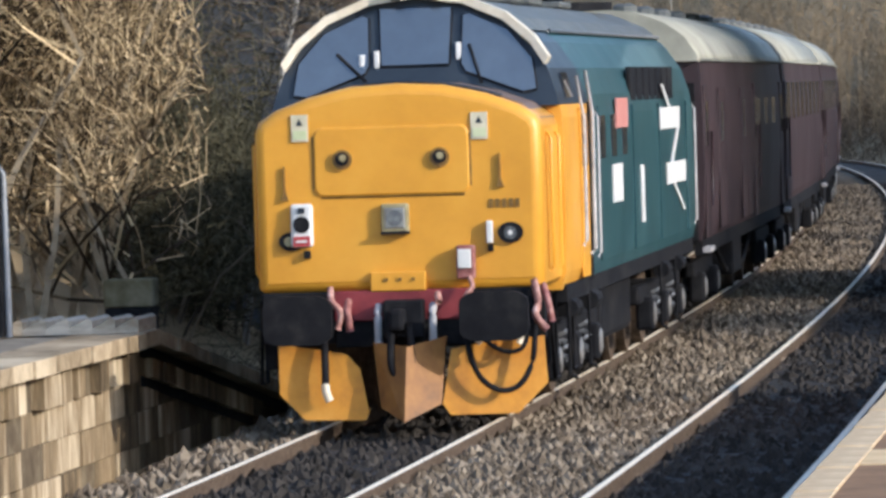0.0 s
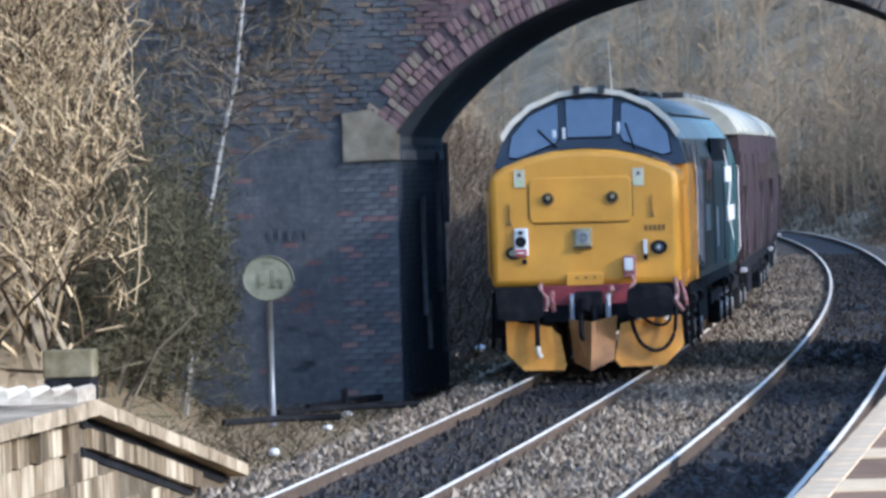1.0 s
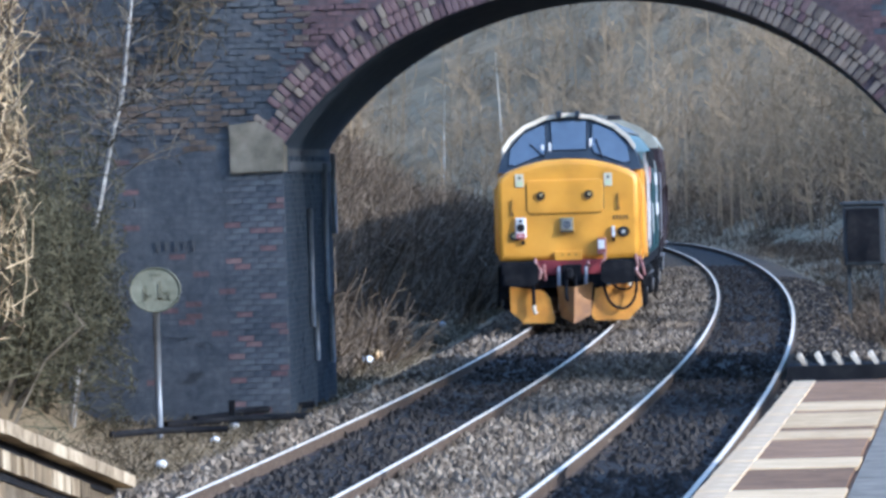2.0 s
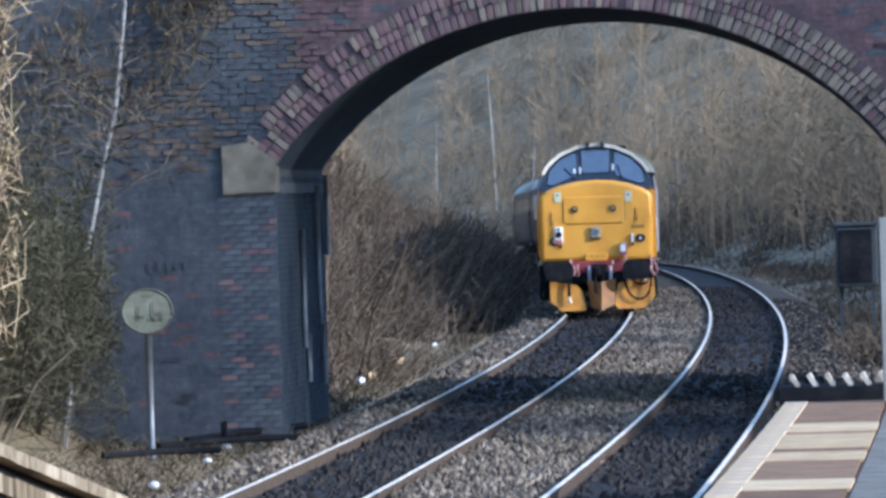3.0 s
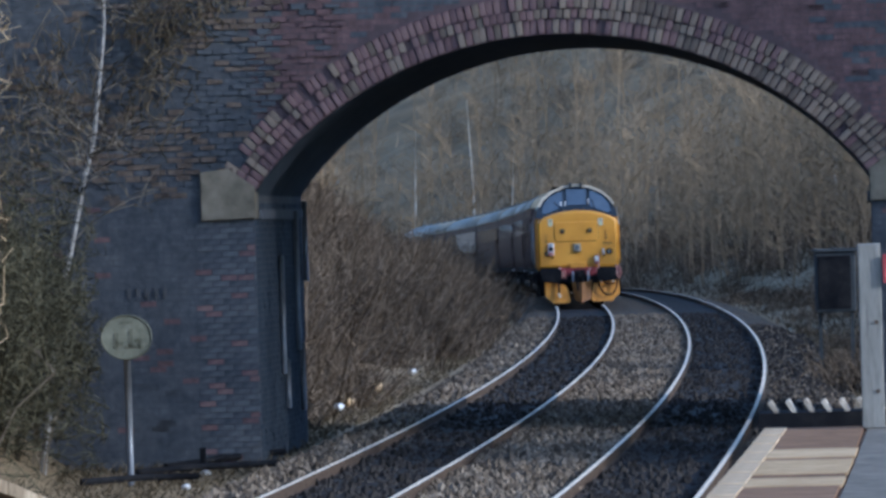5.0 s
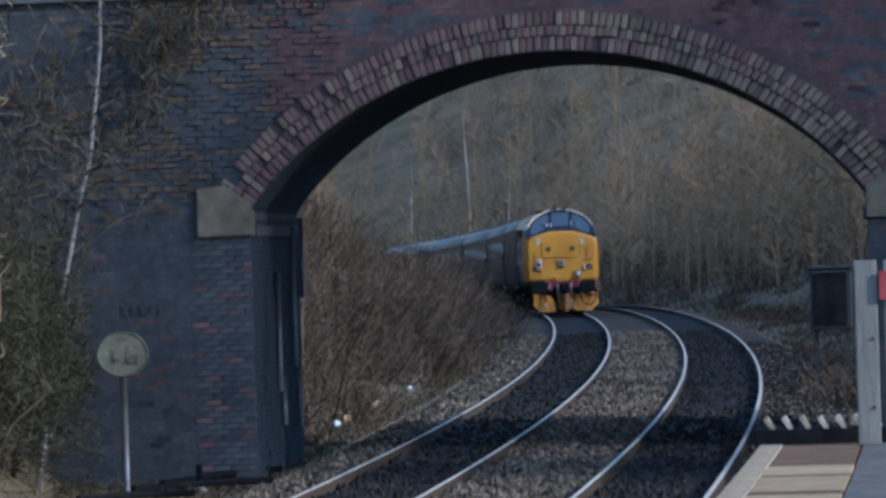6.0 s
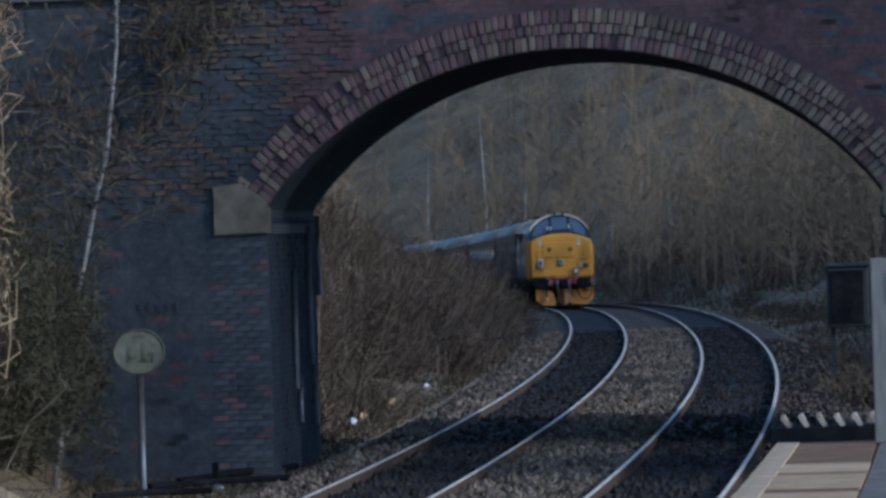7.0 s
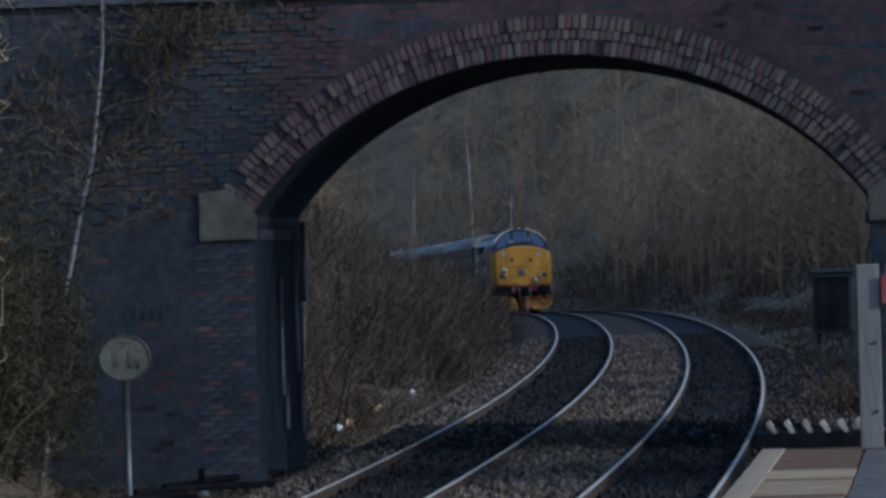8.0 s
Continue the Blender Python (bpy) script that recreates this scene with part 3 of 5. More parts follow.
def build_platform_right():
    ob = sweep("platform_right", [(3.36, -0.6), (9.5, -0.6), (9.5, 0.84), (3.36, 0.84)], -40, RIGHT_END, 2, M_PAVE)
    tagged(ob, "brown paved railway platform with a pale edge", "platform", kind="structure")
    me = None
    for i in range(70):
        s = RIGHT_END - 0.31 - i * 0.62
        if me is None:
            bm = bmesh.new()
            box(bm, 0, 0, 0, 0.22, 0.605, 0.06, 0.008)
            slab = part("edge_slab", bm, M_WHITEPAINT, ob, "worn white-painted coping slab")
            me = slab.data
        else:
            slab = new("edge_slab", me)
            slab.parent = ob
        slab.matrix_basis = frame_at(s, 3.37, 0.84 + 0.003 * (i % 3))
    # bands of paving across the platform
    pale_runs = [(0.0, 2.5, 0), (2.5, 5.05, 0), (5.05, 6.7, 1), (6.7, 7.2, 0), (7.2, 9.7, 1), (9.7, 10.4, 0), (10.4, 11.7, 1), (11.7, 14.6, 0), (14.6, 15.9, 1), (15.9, 18.5, 0),
                 (18.5, 19.8, 1), (19.8, 22.6, 0), (22.6, 23.9, 1), (23.9, 26.8, 0), (26.8, 29.8, 0)]
    for a, b, pale in pale_runs:
        o0, o1 = 3.47, 4.23 - (0.0 if pale else 0.02)
        bm = bmesh.new()
        vs = []
        for up in (0.83, 0.862 + (0.006 if pale else 0.0)):
            for s_, o_ in ((RIGHT_END - b + 0.012, o0), (RIGHT_END - b + 0.012, o1), (RIGHT_END - a, o1), (RIGHT_END - a, o0)):
                vs.append(bm.verts.new(on_line(s_, o_, up)))
        for f in ((0, 1, 2, 3), (7, 6, 5, 4), (0, 4, 5, 1), (1, 5, 6, 2), (2, 6, 7, 3), (3, 7, 4, 0)):
            bm.faces.new([vs[q] for q in f])
        bmesh.ops.recalc_face_normals(bm, faces=bm.faces[:])
        part("paving_slab", bm, M_PALE if pale else M_PAVE, ob)
    sweep("tarmac", [(4.25, 0.83), (9.45, 0.83), (9.45, 0.862), (4.25, 0.858)], -38, RIGHT_END, 2, M_ASPHALT, ob, "grey tarmac surface")


def build_platform_left():
    ob = sweep("platform_left", [(-11, -0.6), (PL_LEFT - 0.14, -0.6), (PL_LEFT - 0.14, 0.70), (-11, 0.8)], -40, LEFT_END, 2, M_MORTARPALE)
    tagged(ob, "disused brick platform with stone coping and end ramp", "platform", kind="structure")
    sweep("platform_surface", [(-11, 0.79), (PL_LEFT - 0.58, 0.71), (PL_LEFT - 0.58, 0.845), (-11, 0.86)], -40, LEFT_END, 2, M_ASPHALT, ob, "grey-brown tarmac surface")
    # the ramp, falling away beyond the end
    verts, faces = [], []
    n = 12
    for i in range(n + 1):
        s = LEFT_END + (RAMP_END - LEFT_END) * i / n
        h = 0.70 - 1.11 * i / n
        for o, hh in ((-8.0, -0.7), (PL_LEFT - 0.14, -0.7), (PL_LEFT - 0.14, h), (-8.0, h)):
            verts.append(on_line(s, o, hh))
    for i in range(n):
        for j in range(4):
            faces.append((i * 4 + j, i * 4 + (j + 1) % 4, i * 4 + 4 + (j + 1) % 4, i * 4 + 4 + j))
    faces += [(3, 2, 1, 0), (4 * n, 4 * n + 1, 4 * n + 2, 4 * n + 3)]
    raw("ramp", verts, faces, M_MORTARPALE, ob, "earth-filled brick ramp")
    # open joints under the ramp's coping and below its corbels, shade painted black
    for lift, tall, run in ((0.6, 0.12, RAMP_END - 0.5), (0.33, 0.09, LEFT_END + 6.6)):
        bm = bmesh.new()
        vs = []
        for s_ in (LEFT_END - 0.1, run):
            h = lift - 1.11 * (s_ - LEFT_END) / (RAMP_END - LEFT_END)
            vs += [bm.verts.new(on_line(s_, o_, h + k)) for o_, k in ((PL_LEFT - 0.2, 0), (PL_LEFT - 0.118, 0), (PL_LEFT - 0.118, tall), (PL_LEFT - 0.2, tall))]
        for f in ((0, 1, 2, 3), (7, 6, 5, 4), (0, 4, 5, 1), (1, 5, 6, 2), (2, 6, 7, 3), (3, 7, 4, 0)):
            bm.faces.new([vs[q] for q in f])
        bmesh.ops.recalc_face_normals(bm, faces=bm.faces[:])
        part("joint_shade", bm, M_BLACK, ob, "black strip painted as shade in the open joint")

    def slab(name, s0, s1, o0, o1, h0, h1, t, mat, gap=0.012):
        bm = bmesh.new()
        vs = []
        for up in (0.0, t):
            for s_, o_, h_ in ((s0 + gap, o0, h0), (s0 + gap, o1, h0), (s1, o1, h1), (s1, o0, h1)):
                vs.append(bm.verts.new(on_line(s_, o_, h_ + up)))
        for f in ((0, 1, 2, 3), (7, 6, 5, 4), (0, 4, 5, 1), (1, 5, 6, 2), (2, 6, 7, 3), (3, 7, 4, 0)):
            bm.faces.new([vs[q] for q in f])
        bmesh.ops.recalc_face_normals(bm, faces=bm.faces[:])
        return part(name, bm, mat, ob)

    rng = random.Random(8)
    # coping stones, level and down the ramp
    for i in range(22):
        s1 = LEFT_END - i * 0.9
        slab("coping_stone", s1 - 0.9, s1, PL_LEFT - 0.6, PL_LEFT + 0.05 + rng.uniform(-0.015, 0.015), 0.72, 0.72, 0.145, M_COPING)
    drop = 1.11 / (RAMP_END - LEFT_END)
    for i in range(10):
        s0 = LEFT_END + i * 0.96
        s1 = min(RAMP_END, s0 + 0.96)
        slab("coping_stone", s0, s1, PL_LEFT - 0.6, PL_LEFT + 0.05 + rng.uniform(-0.015, 0.015), 0.72 - drop * (s0 - LEFT_END), 0.72 - drop * (s1 - LEFT_END), 0.13, M_COPING)
    # corbelled course under the coping, then brick and stone courses
    for i in range(26):
        s1 = LEFT_END - i * 0.46
        if rng.random() < 0.72:
            slab("corbel_block", s1 - 0.46, s1, PL_LEFT - 0.2, PL_LEFT - 0.05 + rng.uniform(-0.05, 0.03), 0.42, 0.42, 0.275, M_PLATWALL)
    for i in range(11):
        s0 = LEFT_END + 0.1 + i * 0.62
        h0, h1 = 0.42 - drop * (s0 - LEFT_END), 0.42 - drop * (s0 + 0.6 - LEFT_END)
        slab("corbel_block", s0, s0 + 0.6, PL_LEFT - 0.2, PL_LEFT - 0.05 + rng.uniform(-0.02, 0.02), h0, h1, 0.185, M_PLATWALL)
    row = 0
    z = -0.5
    while z < 0.4:
        hgt = 0.31
        s = LEFT_END - 13 + (0.24 if row % 2 else 0)
        while s < RAMP_END - 2:
            w = rng.uniform(0.45, 1.1)
            top = (0.405 if s < LEFT_END else 0.33) - drop * max(0, s + w - LEFT_END)
            if z + hgt * 0.6 < top:
                h1 = min(hgt - 0.012, top - z)
                slab("wall_block", s, s + w, PL_LEFT - 0.25, PL_LEFT - 0.13 + rng.uniform(-0.025, 0.02), z, z, h1, M_PLATWALL)
            s += w
        z += hgt
        row += 1


build_platform_right()
build_platform_left()


# ---- winter trees and scrub ----
def twig_into(verts, faces, p, q, r0, r1):
    """A three-sided tapered stick."""
    d = (q - p)
    if d.length < 1e-6:
        return
    d.normalize()
    u = d.cross(Vector((0, 0, 1)) if abs(d.z) < 0.9 else Vector((1, 0, 0))).normalized()
    w = d.cross(u)
    b = len(verts)
    for c, r in ((p, r0), (q, r1)):
        for k in (0.0, 2.094, 4.189):
            verts.append(c + (u * math.cos(k) + w * math.sin(k)) * r)
    for k in range(3):
        m = (k + 1) % 3
        faces.append((b + k, b + m, b + 3 + m, b + 3 + k))


def branch(out, p, d, length, r, level, rng, droop, spread, kids, curl, edge=99.0):
    n = 4 if level < 2 else 3
    pts = [p]
    for i in range(n):
        d = (d + Vector((rng.uniform(-1, 1), rng.uniform(-1, 1), rng.uniform(-1, 1))) * curl + Vector((0, 0, -droop))).normalized()
        if pts[-1].x + d.x * length / n > edge + 0.35 * noise.noise(pts[-1] * 1.3):
            d.x = -abs(d.x) * 0.6
        pts.append(pts[-1] + d * length / n)
    for i in range(n):
        twig_into(*out[min(level, 1)], pts[i], pts[i + 1], r * (1 - 0.6 * i / n), r * (1 - 0.6 * (i + 1) / n))
    if level >= len(kids):
        return
    for k in range(kids[level]):
        f = rng.uniform(0.3, 1.0)
        i = min(n - 1, int(f * n))
        at = pts[i].lerp(pts[i + 1], f * n - i)
        side = Vector((rng.uniform(-1, 1), rng.uniform(-1, 1), rng.uniform(-0.25, 1.0))).normalized()
        nd = (d * (1 - spread) + side * spread * 1.3).normalized()
        branch(out, at, nd, length * rng.uniform(0.4, 0.68), max(0.0075, r * (1 - 0.6 * f) * 0.6), level + 1, rng, droop, spread, kids, curl, edge)


def bare_tree(name, at, height, r, seed, kids=(7, 6, 5), lean=(0, 0), droop=0.02, spread=0.5, curl=0.14, stems=1, bark=None, twigs=None,
              label="bare winter tree with a tangle of fine branches", category="tree", group="", edge=99.0):
    rng = random.Random(seed)
    thick, fine = ([], []), ([], [])
    for k in range(stems):
        d = Vector((lean[0] + (rng.uniform(-0.35, 0.35) if stems > 1 else 0), lean[1] + (rng.uniform(-0.3, 0.3) if stems > 1 else 0), 1)).normalized()
        branch((thick, fine), Vector((rng.uniform(-.2, .2), rng.uniform(-.2, .2), -0.3)) if stems > 1 else Vector((0, 0, -0.3)), d,
               height * rng.uniform(0.7, 1.0) if stems > 1 else height, r, 0, rng, droop, spread, kids, curl, edge - at.x)
    tree = empty(name, Matrix.Translation(at))
    tagged(tree, label, category, group)
    stem = raw("stem" if stems > 1 else "trunk", *thick, bark or M_BARK, tree)
    if stems > 1:
        stem["kind"] = "stuff"
    raw("crown", *fine, twigs or M_TWIG, tree)
    return tree


def on_ground(s, off, sink=0.0):
    p = on_line(s, off)
    z = ground_height(s, off)
    return Vector((p.x, p.y, z - sink))


# shrubs behind the platform ramp, sunlight put into paler twigs
SHRUBS = [(31.5, -6.9, 4.6, 3, 1), (33.0, -7.9, 5.4, 4, 2), (29.0, -8.0, 5.2, 4, 3), (35.0, -7.2, 4.6, 4, 4), (34.5, -9.0, 6.0, 4, 5), (28.0, -9.4, 5.6, 4, 6), (37.0, -8.6, 5.5, 4, 7),
          (30.2, -7.2, 5.0, 4, 8), (32.3, -8.6, 5.8, 4, 9), (36.0, -7.9, 5.0, 4, 10)]
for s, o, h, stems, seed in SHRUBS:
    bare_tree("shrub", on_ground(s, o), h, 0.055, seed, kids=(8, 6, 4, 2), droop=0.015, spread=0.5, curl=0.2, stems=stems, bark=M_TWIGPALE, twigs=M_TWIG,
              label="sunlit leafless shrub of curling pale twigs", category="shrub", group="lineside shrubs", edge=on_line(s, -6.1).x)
# taller trees beside the bridge, their shade put into darker twigs
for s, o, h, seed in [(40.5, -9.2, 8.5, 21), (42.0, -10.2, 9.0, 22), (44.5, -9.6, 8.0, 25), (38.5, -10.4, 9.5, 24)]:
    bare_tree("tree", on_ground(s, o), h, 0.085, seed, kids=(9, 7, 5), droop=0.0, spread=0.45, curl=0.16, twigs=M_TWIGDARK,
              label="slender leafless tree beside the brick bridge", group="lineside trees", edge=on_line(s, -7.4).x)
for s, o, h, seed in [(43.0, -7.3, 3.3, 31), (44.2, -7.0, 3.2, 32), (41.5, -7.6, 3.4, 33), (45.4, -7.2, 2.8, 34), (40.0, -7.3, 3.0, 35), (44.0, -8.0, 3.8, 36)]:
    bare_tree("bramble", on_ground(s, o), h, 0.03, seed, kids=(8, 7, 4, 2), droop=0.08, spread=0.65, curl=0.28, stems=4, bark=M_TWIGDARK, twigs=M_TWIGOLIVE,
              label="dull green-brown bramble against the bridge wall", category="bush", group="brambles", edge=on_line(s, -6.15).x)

# unseen bushes added on the bank opposite, to shade the tracks and the bridge
for s, o, h, seed in [(36.5, 9.4, 4.4, 42), (38.5, 9.6, 4.6, 43), (40.5, 9.4, 4.4, 44), (40.6, 17.2, 10.5, 45), (42.2, 17.0, 10.0, 46)]:
    bare_tree("bush", on_ground(s, o), h, 0.05, seed, kids=(9, 7, 5, 2), droop=0.04, spread=0.6, curl=0.25, stems=5, bark=M_TWIGDARK, twigs=M_TWIGDARK,
              label="unseen leafless bush added on the bank for its shade", category="bush", group="bank bushes")


def build_birch():
    birch = empty("birch", Matrix.Translation(on_ground(44.8, -6.75)))
    tagged(birch, "thin leaning birch with a pale trunk", "tree")
    bm = bmesh.new()
    pts = [(-0.25, -0.1, -0.3), (-0.1, 0, 1.0), (0.02, 0, 2.2), (0.26, 0, 3.1), (0.43, 0, 3.9), (0.61, 0, 4.6), (0.78, 0, 6.0), (0.86, 0, 10.0)]
    tube(bm, pts, [0.045, 0.042, 0.04, 0.036, 0.033, 0.03, 0.024, 0.01], 8)
    part("trunk", bm, M_BIRCH, birch, "white papery trunk", smooth=True)
    rng = random.Random(77)
    thick, fine = ([], []), ([], [])
    for k in range(26):
        i = rng.randint(3, 6)
        p = Vector(pts[i]).lerp(Vector(pts[i + 1]), rng.random())
        d = Vector((rng.uniform(-1, 1), rng.uniform(-1, 1), rng.uniform(0.1, 0.9))).normalized()
        branch((fine, fine), p, d, rng.uniform(0.7, 1.6), 0.012, 1, rng, 0.12, 0.5, (0, 5, 4), 0.16)
    raw("crown", *fine, M_TWIGDARK, birch)


build_birch()


def build_hanging():
    """Dry climber hanging over the bridge wall."""
    rng = random.Random(5)
    verts, faces = [], []
    for cx, cz, w, h, n in ((-5.6, 5.6, 0.5, 1.3, 200), (-7.0, 5.0, 0.8, 1.6, 200), (-5.0, 6.2, 0.8, 0.5, 130), (-8.6, 4.6, 1.0, 2.0, 260), (-3.7, 6.9, 0.8, 0.4, 90)):
        for _ in range(n):
            p = Vector((cx + rng.gauss(0, w * 0.5), -0.05 - rng.random() * 0.35, cz + rng.gauss(0, h * 0.45)))
            d = Vector((rng.uniform(-0.5, 0.5), rng.uniform(-0.3, 0.1), rng.uniform(-1, 0.35))).normalized()
            q = p + d * rng.uniform(0.12, 0.45)
            twig_into(verts, faces, p, q, 0.009, 0.004)
            if rng.random() < 0.5:
                twig_into(verts, faces, q, q + Vector((rng.uniform(-.1, .1), 0, rng.uniform(-.12, .05))), 0.02, 0.006)
    ob = raw("climber", [BR @ v for v in verts], faces, M_DRYLEAF)
    tagged(ob, "dry brown climber hanging on the brick wall", "climbing plant", kind="stuff")


build_hanging()


def build_woods():
    """The leafless woods beyond the bridge, and scrub on the banks."""
    rng = random.Random(19)
    verts, faces = [], []

    def tree(p, h, n, r):
        top = p + Vector((rng.uniform(-0.08, 0.08) * h, rng.uniform(-0.08, 0.08) * h, h))
        mid = p.lerp(top, 0.5) + Vector((rng.uniform(-.3, .3), rng.uniform(-.3, .3), 0))
        twig_into(verts, faces, p - Vector((0, 0, 0.5)), mid, r, r * 0.65)
        twig_into(verts, faces, mid, top, r * 0.65, r * 0.15)
        for _ in range(n):
            f = rng.uniform(0.2, 1.0)
            a = p.lerp(mid, f * 2) if f < 0.5 else mid.lerp(top, f * 2 - 1)
            d = Vector((rng.uniform(-1, 1), rng.uniform(-1, 1), rng.uniform(0.1, 1.1))).normalized()
            ln = h * rng.uniform(0.1, 0.26)
            b = a + d * ln
            twig_into(verts, faces, a, b, max(0.014, r * 0.35), 0.008)
            for _ in range(3):
                c = a.lerp(b, rng.uniform(0.3, 1))
                e = (d + Vector((rng.uniform(-1, 1), rng.uniform(-1, 1), rng.uniform(-.5, 1)))).normalized()
                twig_into(verts, faces, c, c + e * ln * rng.uniform(0.3, 0.7), 0.012, 0.006)

    for _ in range(1100):
        s = rng.uniform(68, 420)
        o = 6.5 + 60 * rng.random() ** 1.3
        tree(on_ground(s, o), rng.uniform(4, 9), 34, rng.uniform(0.03, 0.065))
    for _ in range(560):
        s = rng.uniform(70, 330)
        o = -(10.5 + 36 * rng.random() ** 1.3)
        tree(on_ground(s, o), rng.uniform(4, 8), 30, rng.uniform(0.03, 0.065))
    ob = raw("woods", verts, faces, M_TWIGHAZE)
    tagged(ob, "brown leafless woods on the hillside, haze put into their colour", "woods", kind="stuff")

    verts, faces = [], []

    def tuft(p, h, n, w):
        for _ in range(n):
            a = p + Vector((rng.gauss(0, w), rng.gauss(0, w), -0.1))
            d = Vector((rng.uniform(-0.8, 0.8), rng.uniform(-0.8, 0.8), rng.uniform(0.3, 1.2))).normalized()
            b = a + d * h * rng.uniform(0.4, 1.0)
            twig_into(verts, faces, a, b, 0.02, 0.008)
            c = a.lerp(b, rng.uniform(.4, 1))
            twig_into(verts, faces, c, c + Vector((rng.uniform(-1, 1), rng.uniform(-1, 1), rng.uniform(-0.6, 0.6))) * h * 0.3, 0.011, 0.005)

    for _ in range(330):
        s = rng.uniform(62, 170)
        o = -(5.4 + 7 * rng.random() ** 1.2)
        tuft(on_ground(s, o), rng.uniform(1.2, 2.4) * (0.7 if o > -6.2 else 1.0) * (1.0 if s < 115 else 0.75), 60, 0.55)
    for _ in range(420):
        s = rng.uniform(104, 245)
        o = -(4.9 + 2.6 * rng.random())
        tuft(on_ground(s, o), min(2.45, 1.2 + 1.2 * (-4.9 - o)) * rng.uniform(0.8, 1.1), 60, 0.5)
    for _ in range(260):
        s = rng.uniform(170, 330)
        o = -(5.0 + 9 * rng.random())
        tuft(on_ground(s, o), rng.uniform(0.7, 1.5), 36, 0.8)
    for _ in range(500):
        s = rng.uniform(80, 400)
        o = 9 + 40 * rng.random()
        tuft(on_ground(s, o), rng.uniform(1.5, 3.5), 40, 1.2)
    for _ in range(420):
        s = rng.uniform(62, 330)
        o = 5.6 + 12 * rng.random() ** 1.3
        tuft(on_ground(s, o), rng.uniform(0.7, 2.0) * (0.5 if o < 6.6 else 1), 40, 0.7)
    for _ in range(90):
        s = rng.uniform(29, 47)
        o = rng.uniform(4.6, 8.6)
        tuft(on_ground(s, o), rng.uniform(0.2, 0.5), 40, 0.35)
    for _ in range(200):
        s = rng.uniform(85, 200)
        tuft(on_ground(s, rng.uniform(4.5, 6.2)), rng.uniform(0.25, 0.6), 40, 0.45)
    for _ in range(60):
        s = rng.uniform(70, 84)
        o = rng.uniform(3.75, 5.6)
        tuft(on_ground(s, o), rng.uniform(0.5, 1.15), 46, 0.35)
    ob = raw("scrub", verts, faces, M_TWIGSCRUB)
    tagged(ob, "brown brambles and dead scrub on the banks", "scrub", kind="stuff")

    # low dead grass beside the ballast
    verts, faces = [], []
    for _ in range(34000):
        r = rng.random()
        if r < 0.5:
            s, o = rng.uniform(24, 120), rng.uniform(-7.2, -4.2)
        elif r < 0.75:
            s, o = rng.uniform(60, 200), rng.uniform(4.2, 6.5)
        else:
            s, o = rng.uniform(100, 260), rng.uniform(-6.0, -4.0)
        if o > -8.0 and o < -4.2 and s < RAMP_END + 0.3:
            continue
        p = on_ground(s, o)
        d = Vector((rng.uniform(-0.9, 0.9), rng.uniform(-0.9, 0.9), rng.uniform(0.2, 0.9)))
        twig_into(verts, faces, p, p + d * rng.uniform(0.05, 0.2), 0.012, 0.003)
    for k in range(22000):
        p = on_ground(rng.uniform(26, 62), rng.uniform(3.9, 7.6)) if k < 11000 else on_ground(rng.uniform(62, 135), rng.uniform(4.0, 8.5))
        d = Vector((rng.uniform(-0.9, 0.9), rng.uniform(-0.9, 0.9), rng.uniform(0.2, 0.9)))
        twig_into(verts, faces, p, p + d * rng.uniform(0.05, 0.2), 0.014, 0.004)
    ob = raw("dead_grass", verts, faces, M_DRYLEAF)
    tagged(ob, "short dead grass and stalks by the ballast", "grass", kind="stuff")


build_woods()


def ground_at(x, y):
    i = int(np.argmin((LINE[:, 1] - x) ** 2 + (LINE[:, 2] - y) ** 2))
    a = LINE[i, 4]
    off = (x - LINE[i, 1]) * math.cos(a) - (y - LINE[i, 2]) * math.sin(a)
    return ground_height(LINE[i, 0], math.copysign(math.hypot(x - LINE[i, 1], y - LINE[i, 2]), off))


for x, y, h, lean in ((3.0, 392.0, 9.0, -0.35), (5.2, 380.0, 6.0, 0.3), (20.5, 300.0, 6.0, 0.2), (-1.0, 405.0, 7.0, 0.2)):
    birch = empty("birch", Matrix.Translation((x, y, ground_at(x, y))))
    tagged(birch, "distant pale birch trunk in the woods", "tree", "distant birches")
    bm = bmesh.new()
    tube(bm, [(0, 0, -0.4), (lean * 0.3, 0, h * 0.4), (lean, 0, h)], [0.09, 0.075, 0.03], 7)
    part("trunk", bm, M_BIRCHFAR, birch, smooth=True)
    thick, fine = ([], []), ([], [])
    rng = random.Random(int(y))
    for _ in range(14):
        f = rng.uniform(0.5, 1.0)
        branch((fine, fine), Vector((lean * f, 0, h * f)), Vector((rng.uniform(-1, 1), rng.uniform(-1, 1), 0.6)).normalized(), 1.2, 0.02, 1, rng, 0.1, 0.5, (0, 4), 0.2)
    raw("crown", *fine, M_TWIGHAZE, birch)


